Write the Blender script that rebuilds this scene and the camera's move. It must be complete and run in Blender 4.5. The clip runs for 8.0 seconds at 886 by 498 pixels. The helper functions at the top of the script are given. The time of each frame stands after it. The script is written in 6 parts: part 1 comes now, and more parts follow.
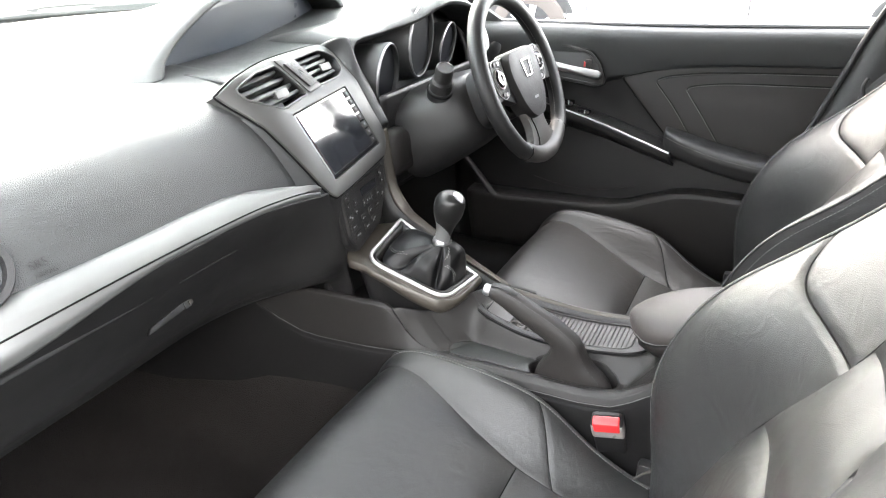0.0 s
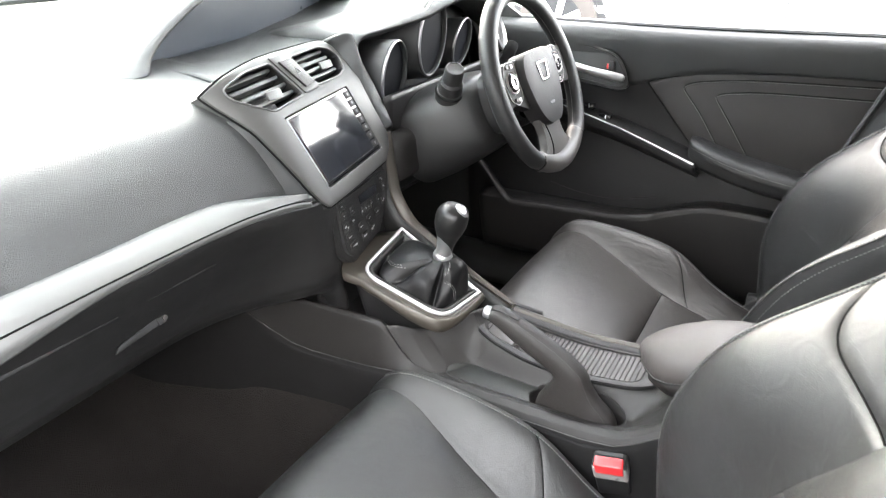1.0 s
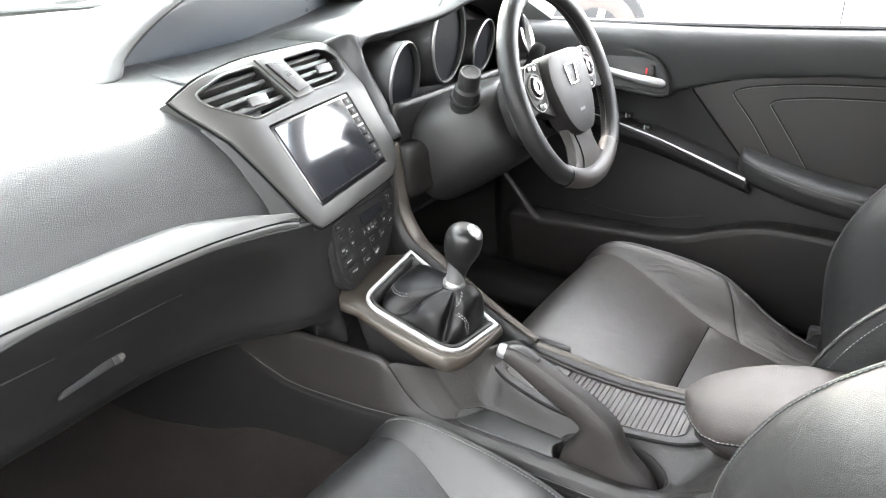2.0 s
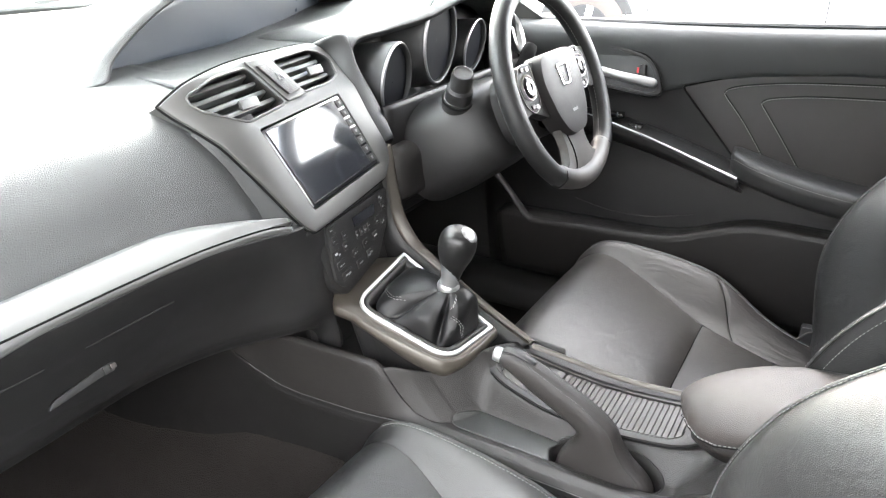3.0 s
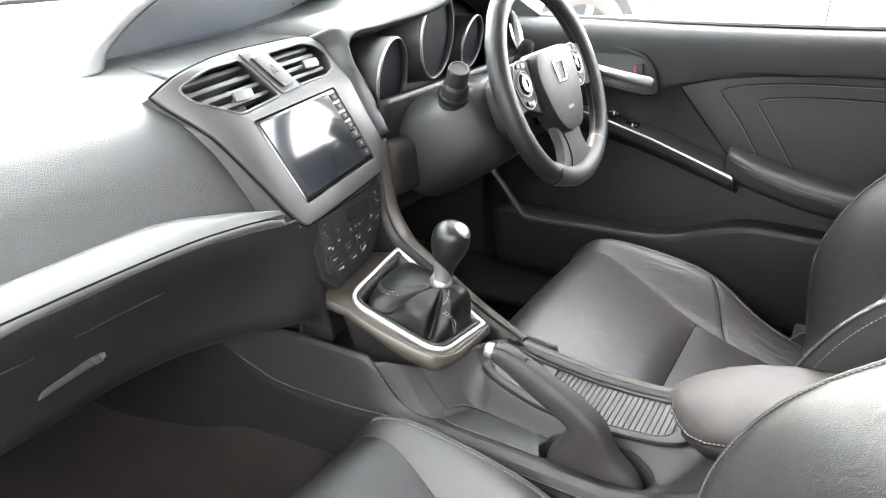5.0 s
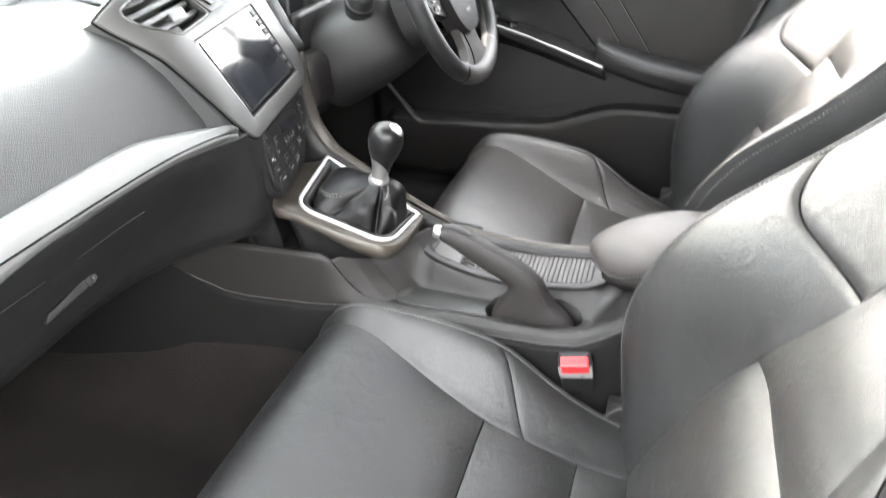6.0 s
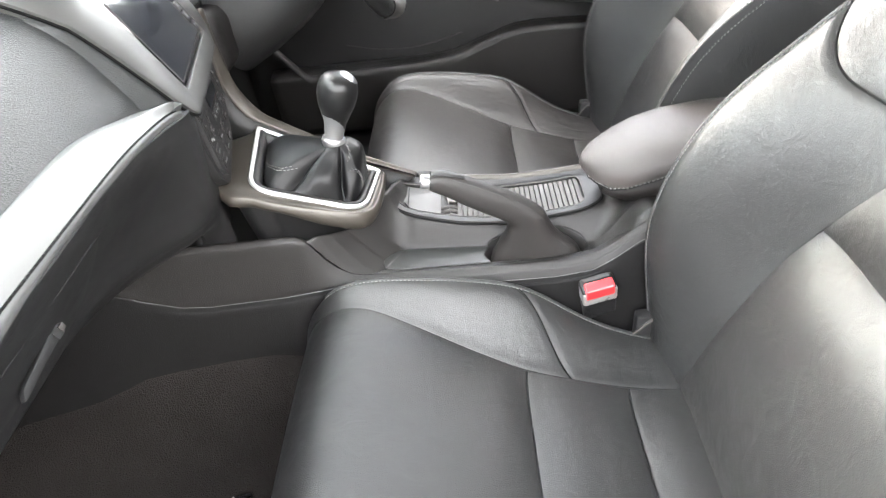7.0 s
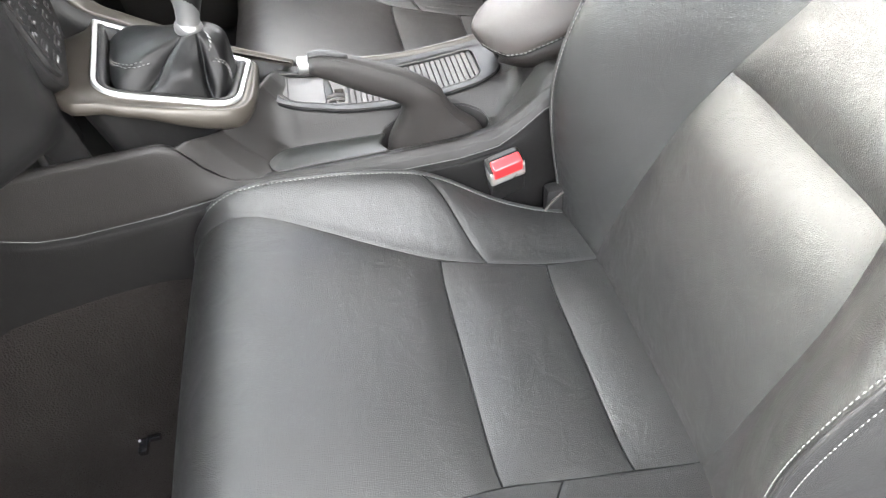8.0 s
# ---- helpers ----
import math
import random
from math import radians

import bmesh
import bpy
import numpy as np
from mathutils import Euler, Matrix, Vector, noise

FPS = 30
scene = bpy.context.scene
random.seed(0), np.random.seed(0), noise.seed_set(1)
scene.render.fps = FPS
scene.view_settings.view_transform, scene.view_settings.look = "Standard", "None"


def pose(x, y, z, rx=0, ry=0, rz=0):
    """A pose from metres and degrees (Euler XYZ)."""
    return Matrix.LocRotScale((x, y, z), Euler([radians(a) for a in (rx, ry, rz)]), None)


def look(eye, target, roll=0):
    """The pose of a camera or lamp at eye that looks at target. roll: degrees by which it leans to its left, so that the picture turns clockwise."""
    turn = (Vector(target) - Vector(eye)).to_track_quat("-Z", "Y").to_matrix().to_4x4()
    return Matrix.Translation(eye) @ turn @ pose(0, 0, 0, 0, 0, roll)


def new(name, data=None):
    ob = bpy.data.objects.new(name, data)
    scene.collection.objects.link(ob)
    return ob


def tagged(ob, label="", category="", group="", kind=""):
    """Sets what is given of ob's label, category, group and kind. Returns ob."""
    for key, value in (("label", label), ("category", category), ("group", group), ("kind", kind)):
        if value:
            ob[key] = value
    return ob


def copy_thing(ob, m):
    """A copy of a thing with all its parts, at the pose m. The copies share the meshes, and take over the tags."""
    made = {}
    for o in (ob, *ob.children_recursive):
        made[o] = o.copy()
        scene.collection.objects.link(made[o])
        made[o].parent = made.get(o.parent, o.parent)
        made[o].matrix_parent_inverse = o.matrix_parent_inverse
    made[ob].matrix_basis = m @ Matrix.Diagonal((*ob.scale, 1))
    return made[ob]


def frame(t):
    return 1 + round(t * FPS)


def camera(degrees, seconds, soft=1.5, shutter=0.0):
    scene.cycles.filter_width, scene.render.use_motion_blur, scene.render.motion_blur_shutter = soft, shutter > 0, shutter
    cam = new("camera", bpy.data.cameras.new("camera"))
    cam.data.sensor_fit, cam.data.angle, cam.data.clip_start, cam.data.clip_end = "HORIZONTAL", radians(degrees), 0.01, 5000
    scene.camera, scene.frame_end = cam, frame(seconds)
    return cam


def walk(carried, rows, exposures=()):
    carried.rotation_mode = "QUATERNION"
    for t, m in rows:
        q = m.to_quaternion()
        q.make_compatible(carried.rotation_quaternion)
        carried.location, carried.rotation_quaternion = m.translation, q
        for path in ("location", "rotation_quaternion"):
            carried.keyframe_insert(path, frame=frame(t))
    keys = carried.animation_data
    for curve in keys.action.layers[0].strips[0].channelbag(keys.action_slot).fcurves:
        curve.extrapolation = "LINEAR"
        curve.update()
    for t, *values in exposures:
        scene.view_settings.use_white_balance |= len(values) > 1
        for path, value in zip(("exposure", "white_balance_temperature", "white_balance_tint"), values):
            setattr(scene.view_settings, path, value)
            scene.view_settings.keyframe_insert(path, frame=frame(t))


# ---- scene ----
cam = camera(66.7, 8.0, soft=1.1, shutter=0.35)
PATH = [
    (0, (-0.9284, -0.4709, 1.2045), (0.6655, 0.3781, 0.3450), -2.17),
    (0.5, (-0.9089, -0.4839, 1.2085), (0.6707, 0.3863, 0.3438), -2.61),
    (1, (-0.8334, -0.4608, 1.2121), (0.7149, 0.4384, 0.3209), -0.87),
    (1.5, (-0.7407, -0.4141, 1.1829), (0.7880, 0.5350, 0.3097), -1.43),
    (1.7, (-0.714, -0.427, 1.165), (0.795, 0.575, 0.318), -1.9),
    (2.8, (-0.689, -0.434, 1.157), (0.821, 0.579, 0.324), -2.7),
    (3, (-0.6939, -0.4201, 1.1656), (0.8265, 0.5624, 0.3152), -2.27),
    (3.5, (-0.6932, -0.4222, 1.1656), (0.8207, 0.5662, 0.3105), -2.08),
    (4, (-0.6885, -0.4229, 1.1594), (0.8370, 0.5468, 0.3035), -1.05),
    (4.2, (-0.681, -0.430, 1.158), (0.836, 0.553, 0.303), -1.4),
    (5.3, (-0.708, -0.421, 1.165), (0.821, 0.546, 0.312), -1.6),
    (5.5, (-0.7454, -0.4113, 1.1831), (0.8405, 0.4409, 0.3120), -0.18),
    (5.7, (-0.795, -0.412, 1.179), (0.828, 0.322, 0.270), -0.6),
    (6, (-0.8500, -0.3654, 1.1803), (0.7464, 0.1849, 0.1085), -1.94),
    (6.2, (-0.870, -0.306, 1.161), (0.733, 0.067, 0.025), -1.3),
    (6.5, (-0.8512, -0.2085, 1.1501), (0.7524, -0.0489, -0.0343), 0.82),
    (6.7, (-0.845, -0.151, 1.150), (0.764, -0.043, -0.033), -2.2),
    (7, (-0.8044, -0.1377, 1.1253), (0.7958, -0.0475, -0.0711), -6.24),
    (7.5, (-0.7806, -0.1292, 1.0872), (0.6969, -0.1979, -0.2590), -7.73),
    (8, (-0.7633, -0.1338, 1.0613), (0.6306, -0.2974, -0.3636), -6.58),
]
walk(cam, [(t, look(eye, target, roll)) for t, eye, target, roll in PATH], exposures=[(0.0, 4.06), (1.5, 4.30), (4.0, 4.45), (5.5, 4.40), (6.5, 4.58), (8.0, 4.72)])

# ---- light ----
world = bpy.data.worlds.new("sky")
scene.world = world
world.use_nodes = True
wn = world.node_tree
sky = wn.nodes.new("ShaderNodeTexSky")
sky.sky_type = "NISHITA"
sky.sun_disc = False
SUN_EL, SUN_AZ = 28.0, 40.0      # height over the horizon; clockwise from straight ahead of the car
sky.sun_elevation, sky.sun_rotation = radians(SUN_EL), radians(SUN_AZ)
sky.dust_density = 2.0
# broken white cloud over the blue, the same all round
co = wn.nodes.new("ShaderNodeTexCoord")
cl = wn.nodes.new("ShaderNodeTexNoise")
cl.inputs["Scale"].default_value, cl.inputs["Detail"].default_value, cl.inputs["Roughness"].default_value = 2.6, 8, 0.55
ramp = wn.nodes.new("ShaderNodeValToRGB")
ramp.color_ramp.elements[0].position, ramp.color_ramp.elements[1].position = 0.36, 0.60
mixc = wn.nodes.new("ShaderNodeMixRGB")
mixc.inputs[2].default_value = (13.4, 13.3, 13.1, 1)
wn.links.new(co.outputs["Generated"], cl.inputs["Vector"])
wn.links.new(cl.outputs["Fac"], ramp.inputs["Fac"])
wn.links.new(ramp.outputs["Color"], mixc.inputs[0])
wn.links.new(sky.outputs["Color"], mixc.inputs[1])
wn.nodes["Background"].inputs["Strength"].default_value = 0.15
wn.links.new(mixc.outputs[0], wn.nodes["Background"].inputs["Color"])
sun = new("sun", bpy.data.lights.new("sun", "SUN"))
sun.data.energy, sun.data.angle, sun.data.color = 0.25, radians(26.0), (1.0, 0.99, 0.98)
az, el = radians(SUN_AZ), radians(SUN_EL)
sun.matrix_world = look((6 * math.sin(az) * math.cos(el), 6 * math.cos(az) * math.cos(el), 6 * math.sin(el) + 1), (0, 0, 1))


# ---- materials ----
def material(name, color, rough=0.5, metal=0.0, grain=0.0, scale=600.0, mottle=0.15, mscale=9.0, spec=0.5, coat=0.0, kind="noise", rvar=0.08, wrinkle=0.0, stretch=None):
    """A surface with fine relief (grain, in metres), and colour and gloss that vary slowly."""
    m = bpy.data.materials.new(name)
    m.use_nodes = True
    t = m.node_tree
    b = t.nodes["Principled BSDF"]
    b.inputs["Metallic"].default_value = metal
    b.inputs["Specular IOR Level"].default_value = spec
    b.inputs["Coat Weight"].default_value = coat
    b.inputs["Coat Roughness"].default_value = 0.08
    co = t.nodes.new("ShaderNodeTexCoord")
    n1 = t.nodes.new("ShaderNodeTexNoise")
    n1.inputs["Scale"].default_value, n1.inputs["Detail"].default_value = mscale, 5
    t.links.new(co.outputs["Object"], n1.inputs["Vector"])
    mix = t.nodes.new("ShaderNodeMixRGB")
    mix.inputs[1].default_value = (*[c * (1 - mottle) for c in color], 1)
    mix.inputs[2].default_value = (*[min(1, c * (1 + mottle)) for c in color], 1)
    t.links.new(n1.outputs["Fac"], mix.inputs[0])
    t.links.new(mix.outputs[0], b.inputs["Base Color"])
    mr = t.nodes.new("ShaderNodeMapRange")
    mr.inputs["To Min"].default_value, mr.inputs["To Max"].default_value = max(0.02, rough - rvar), min(1, rough + rvar)
    n2 = t.nodes.new("ShaderNodeTexNoise")
    n2.inputs["Scale"].default_value, n2.inputs["Detail"].default_value = mscale * 4, 4
    t.links.new(co.outputs["Object"], n2.inputs["Vector"])
    t.links.new(n2.outputs["Fac"], mr.inputs["Value"])
    t.links.new(mr.outputs[0], b.inputs["Roughness"])
    if grain:
        if kind == "leather":
            tex = t.nodes.new("ShaderNodeTexVoronoi")
            tex.feature = "DISTANCE_TO_EDGE"
            out = tex.outputs["Distance"]
        else:
            tex = t.nodes.new("ShaderNodeTexNoise")
            tex.inputs["Detail"].default_value = 3
            out = tex.outputs["Fac"]
        tex.inputs["Scale"].default_value = scale
        t.links.new(co.outputs["Object"], tex.inputs["Vector"])
        bump = t.nodes.new("ShaderNodeBump")
        bump.inputs["Strength"].default_value = 1.0
        bump.inputs["Distance"].default_value = grain
        t.links.new(out, bump.inputs["Height"])
        if wrinkle:
            soft = t.nodes.new("ShaderNodeTexNoise")
            soft.inputs["Scale"].default_value, soft.inputs["Detail"].default_value, soft.inputs["Distortion"].default_value = 30, 3, 0.8
            t.links.new(co.outputs["Object"], soft.inputs["Vector"])
            if stretch:
                mp = t.nodes.new("ShaderNodeMapping")
                mp.inputs["Scale"].default_value = stretch
                mp.inputs["Rotation"].default_value = (0, 0, radians(28))
                t.links.new(co.outputs["Object"], mp.inputs["Vector"])
                t.links.new(mp.outputs[0], soft.inputs["Vector"])
            wide = t.nodes.new("ShaderNodeBump")
            wide.inputs["Distance"].default_value = wrinkle
            t.links.new(soft.outputs["Fac"], wide.inputs["Height"])
            t.links.new(wide.outputs[0], bump.inputs["Normal"])
        t.links.new(bump.outputs[0], b.inputs["Normal"])
    return m


LEATHER = material("black_leather", (0.0115, 0.0114, 0.0112), 0.43, grain=0.0005, scale=520, kind="leather", mottle=0.25, rvar=0.07, spec=0.47, wrinkle=0.0015)
# lighter, warmer copies of LEATHER: warm light painted in, creases of their own
LEATHER_CREASED_LIT = material("creased_lit_leather", (0.0185, 0.0163, 0.0152), 0.43, grain=0.0003, scale=560, kind="leather", mottle=0.2, rvar=0.06, spec=0.5, wrinkle=0.0024, stretch=(1.7, 0.40, 0.9))
LEATHER_LIT = material("lit_black_leather", (0.0185, 0.0163, 0.0152), 0.43, grain=0.0003, scale=560, kind="leather", mottle=0.2, rvar=0.06, spec=0.5, wrinkle=0.0009)
# armrest leather: the warm light on its top is put into the base colour
LEATHER_WARM_LIT = material("warm_lit_black_leather", (0.0290, 0.0245, 0.0225), 0.50, grain=0.0006, scale=600, kind="leather", mottle=0.2, spec=0.45)
LEATHER_MATT = material("matt_black_leather", (0.0108, 0.0092, 0.0085), 0.54, grain=0.0006, scale=600, kind="leather", mottle=0.2, spec=0.38)
LEATHER_SMOOTH = material("smooth_leather", (0.008, 0.008, 0.008), 0.46, grain=0.0005, scale=500, mottle=0.2, spec=0.3)
VINYL = material("grained_vinyl", (0.0145, 0.0153, 0.0153), 0.47, grain=0.0008, scale=460, kind="leather")
PLASTIC = material("black_plastic", (0.0115, 0.0112, 0.0112), 0.46, grain=0.0004, scale=900, spec=0.30)
PLASTIC_SOFT = material("dark_grained_plastic", (0.0108, 0.0099, 0.0095), 0.44, grain=0.0006, scale=520, kind="leather", spec=0.28)
GREY_TRIM = material("bronze_grey_trim", (0.038, 0.033, 0.027), 0.42, metal=0.3, grain=0.00005, scale=2500, mottle=0.06)
FACE_GREY = material("warm_grey_fascia", (0.037, 0.0365, 0.0345), 0.47, metal=0.2, grain=0.00008, scale=1800, mottle=0.08)
SPOKE = material("satin_grey_spoke", (0.034, 0.031, 0.029), 0.50, mottle=0.08, spec=0.3)
HUB = material("matt_hub_plastic", (0.0120, 0.0110, 0.0108), 0.58, grain=0.0003, scale=900, spec=0.24)
VENT = material("grey_vent_plastic", (0.040, 0.040, 0.039), 0.42, grain=0.0001, scale=1500, mottle=0.06)
SATIN = material("satin_grey", (0.30, 0.30, 0.30), 0.32, metal=0.8, mottle=0.05)
HANDLE = material("dull_silver", (0.20, 0.20, 0.20), 0.36, metal=0.7, mottle=0.05)
CLEAR_GREY = material("smoked_grey_plastic", (0.22, 0.21, 0.20), 0.3, mottle=0.1)
SILVER = material("satin_silver", (0.48, 0.48, 0.475), 0.46, metal=0.75, mottle=0.04)
CHROME = material("chrome", (0.82, 0.82, 0.82), 0.1, metal=1.0, mottle=0.03, rvar=0.03)
# black vinyl lightened to silver grey: the sky sheen is in the colour
STRIP = material("sheen_grained_vinyl", (0.075, 0.075, 0.073), 0.42, metal=0.3, grain=0.0002, scale=900, kind="leather")
GLOSS = material("gloss_black", (0.008, 0.008, 0.009), 0.12, rvar=0.03, mottle=0.1)
GLASS_BLACK = material("screen_glass", (0.014, 0.015, 0.018), 0.10, rvar=0.03, mottle=0.1, coat=0.6)
CARPET = material("black_carpet", (0.0110, 0.0097, 0.0091), 0.95, grain=0.0025, scale=420, mottle=0.3, mscale=14, spec=0.05)
TYRE = material("dusty_tyre", (0.060, 0.052, 0.047), 0.85, grain=0.001, scale=200)
RUBBER = material("rubber", (0.02, 0.02, 0.02), 0.7)
RED = material("red_plastic", (0.62, 0.03, 0.035), 0.32, coat=0.3, mottle=0.06)
THREAD = material("grey_thread", (0.145, 0.145, 0.14), 0.7, mottle=0.1)
DARK_THREAD = material("black_thread", (0.003, 0.003, 0.003), 0.8, spec=0.1)
LINING = material("light_grey_lining", (0.60, 0.535, 0.495), 0.85, grain=0.0006, scale=900)
PALE_TRIM = material("pale_grey_trim", (0.42, 0.41, 0.40), 0.6, grain=0.0004, scale=900)
WHITE_INK = material("pale_print", (0.26, 0.27, 0.27), 0.5)
GREY_INK = material("grey_print", (0.09, 0.09, 0.09), 0.5)
WHITE_PAINT = material("white_car_paint", (0.80, 0.80, 0.80), 0.28, coat=0.8, mottle=0.02)
TARMAC = material("tarmac", (0.055, 0.055, 0.055), 0.9, grain=0.004, scale=160, mottle=0.3, mscale=2.0)
BLOCKER_RENDER = material("plain_render", (0.24, 0.235, 0.23), 0.85, grain=0.002, scale=60)
KNOB = material("satin_black_leather", (0.006, 0.006, 0.006), 0.36, grain=0.0001, scale=900, mottle=0.1, spec=0.28)
SLAT = material("grey_ribbed_plastic", (0.024, 0.0208, 0.0186), 0.56, grain=0.0002, scale=1200)
SLAT_FLAT = material("grey_lid_plastic", (0.024, 0.0212, 0.0195), 0.48, grain=0.0002, scale=1200)
RUBBER_PAD = material("smooth_black_rubber", (0.012, 0.0125, 0.012), 0.40, grain=0.0003, scale=1500, spec=0.4)
GAITER = material("soft_gaiter_leather", (0.0030, 0.0030, 0.0032), 0.44, grain=0.0002, scale=700, kind="leather", mottle=0.2, spec=0.22)
# dark panel whose blue-grey is the sky's reflection painted in
PANEL_SKY = material("sky_tinted_display", (0.030, 0.037, 0.048), 0.30, mottle=0.25, mscale=5)
DIAL = material("matt_black_dial", (0.012, 0.012, 0.013), 0.6)
SMOKED = material("smoked_dial_glass", (0.0045, 0.005, 0.0065), 0.45, rvar=0.02, spec=0.12)
DOOR_SKIN = material("dark_door_plastic", (0.0068, 0.0066, 0.0068), 0.48, grain=0.0005, scale=520, kind="leather", spec=0.26)
FLOOR_TRIM = material("dull_floor_trim", (0.0060, 0.0057, 0.0057), 0.62, grain=0.0005, scale=520, kind="leather", spec=0.12)
WEBBING = material("belt_webbing", (0.02, 0.02, 0.021), 0.65, grain=0.0008, scale=700)


def clear_glass(name, tint):
    m = bpy.data.materials.new(name)
    m.use_nodes = True
    b = m.node_tree.nodes["Principled BSDF"]
    b.inputs["Base Color"].default_value = tint
    b.inputs["Transmission Weight"].default_value = 1.0
    b.inputs["Roughness"].default_value = 0.0
    b.inputs["IOR"].default_value = 1.02
    return m


GLASS = clear_glass("window_glass", (0.85, 0.91, 0.88, 1))


# ---- building helpers ----
def spline(points, n, closed=False):
    """n points along a smooth curve through the given ones."""
    p = np.array(points, float)
    k = len(p)
    if closed:
        p = np.vstack([p[-1:], p, p[:2]])
        spans = k
    else:
        p = np.vstack([2 * p[0] - p[1], p, 2 * p[-1] - p[-2]])
        spans = k - 1
    out = []
    for s in np.linspace(0, spans, n, endpoint=not closed):
        i = min(int(s), spans - 1)
        f = s - i
        a, b, c, d = p[i], p[i + 1], p[i + 2], p[i + 3]
        out.append(0.5 * (2 * b + (c - a) * f + (2 * a - 5 * b + 4 * c - d) * f * f + (3 * b - a - 3 * c + d) * f ** 3))
    return np.array(out)


def net(control, nu, nv):
    """A smooth sheet through rows of control points."""
    rows = np.array([spline(r, nv) for r in control])
    return np.array([spline(rows[:, j], nu) for j in range(nv)]).transpose(1, 0, 2)


def sheet(grid, thick=0.0, wrap=False, seen_from=(-0.8, -0.35, 1.15)):
    """A mesh of a grid of points, with a back at the given thickness, on the side away from seen_from."""
    g = np.array(grid, float)
    nu, nv = g.shape[:2]
    bm = bmesh.new()
    flip = False
    if thick:
        du = np.gradient(g, axis=0)
        dv = np.gradient(g, axis=1)
        nrm = np.cross(du, dv)
        nrm /= np.linalg.norm(nrm, axis=2, keepdims=True) + 1e-9
        flip = float(np.sum(nrm * (np.array(seen_from) - g))) < 0
        back = g - nrm * thick * (-1 if flip else 1)
    vs = [[bm.verts.new(p) for p in row] for row in g]
    last = nv if wrap else nv - 1

    def quad(a, b, c, d):
        try:
            bm.faces.new((a, b, c, d) if not flip else (d, c, b, a))
        except ValueError:
            pass

    for i in range(nu - 1):
        for j in range(last):
            quad(vs[i][j], vs[i + 1][j], vs[i + 1][(j + 1) % nv], vs[i][(j + 1) % nv])
    if thick:
        bs = [[bm.verts.new(p) for p in row] for row in back]
        for i in range(nu - 1):
            for j in range(last):
                quad(bs[i][(j + 1) % nv], bs[i + 1][(j + 1) % nv], bs[i + 1][j], bs[i][j])
        for i in range(nu - 1):
            if not wrap:
                quad(bs[i][0], bs[i + 1][0], vs[i + 1][0], vs[i][0])
                quad(vs[i][nv - 1], vs[i + 1][nv - 1], bs[i + 1][nv - 1], bs[i][nv - 1])
        for j in range(last):
            k = (j + 1) % nv
            quad(vs[0][j], vs[0][k], bs[0][k], bs[0][j])
            quad(bs[nu - 1][j], bs[nu - 1][k], vs[nu - 1][k], vs[nu - 1][j])
    return bm


def tube(points, radius, sides=8, n=0, closed=False):
    """A round rod along a curve; radius may be a list."""
    p = spline(points, n, closed) if n else np.array(points, float)
    k = len(p)
    r = np.interp(np.linspace(0, 1, k), np.linspace(0, 1, len(radius)), radius) if hasattr(radius, "__len__") else np.full(k, radius)
    bm = bmesh.new()
    rings = []
    ref = None
    for i in range(k):
        a = p[(i + 1) % k if closed else min(i + 1, k - 1)] - p[(i - 1) % k if closed else max(i - 1, 0)]
        a = a / (np.linalg.norm(a) + 1e-12)
        if ref is None:
            ref = np.array([0, 0, 1.0]) if abs(a[2]) < 0.9 else np.array([1.0, 0, 0])
        u = np.cross(a, ref)
        u /= np.linalg.norm(u)
        v = np.cross(u, a)
        ref = v
        rings.append([bm.verts.new(p[i] + r[i] * (math.cos(t) * u + math.sin(t) * v)) for t in np.linspace(0, 2 * math.pi, sides, endpoint=False)])
    for i in range(k if closed else k - 1):
        a, b = rings[i], rings[(i + 1) % k]
        for j in range(sides):
            bm.faces.new((a[j], a[(j + 1) % sides], b[(j + 1) % sides], b[j]))
    if not closed:
        bm.faces.new(rings[0])
        bm.faces.new(rings[-1][::-1])
    bmesh.ops.recalc_face_normals(bm, faces=bm.faces)
    return bm


def lathe(profile, frame4=None, sides=40, squash=1.0):
    """A turned body: profile of (radius, height) about the frame's z."""
    bm = bmesh.new()
    rings = []
    for r, h in profile:
        rings.append([bm.verts.new((r * math.cos(t), squash * r * math.sin(t), h)) for t in np.linspace(0, 2 * math.pi, sides, endpoint=False)])
    for a, b in zip(rings, rings[1:]):
        for j in range(sides):
            bm.faces.new((a[j], a[(j + 1) % sides], b[(j + 1) % sides], b[j]))
    if profile[0][0] > 1e-5:
        bm.faces.new(rings[0][::-1])
    if profile[-1][0] > 1e-5:
        bm.faces.new(rings[-1])
    bmesh.ops.remove_doubles(bm, verts=bm.verts, dist=1e-6)
    bmesh.ops.recalc_face_normals(bm, faces=bm.faces)
    if frame4 is not None:
        bm.transform(frame4)
    return bm


def box(cx, cy, cz, sx, sy, sz, bevel=0.004, seg=2, m=None):
    bm = bmesh.new()
    bmesh.ops.create_cube(bm, size=1)
    bm.transform(Matrix.Diagonal((sx, sy, sz, 1)))
    if bevel:
        bmesh.ops.bevel(bm, geom=bm.edges[:], offset=bevel, segments=seg, affect="EDGES", profile=0.6)
    bm.transform((m or Matrix()) @ Matrix.Translation((cx, cy, cz)) if m is None else m @ Matrix.Translation((cx, cy, cz)))
    return bm


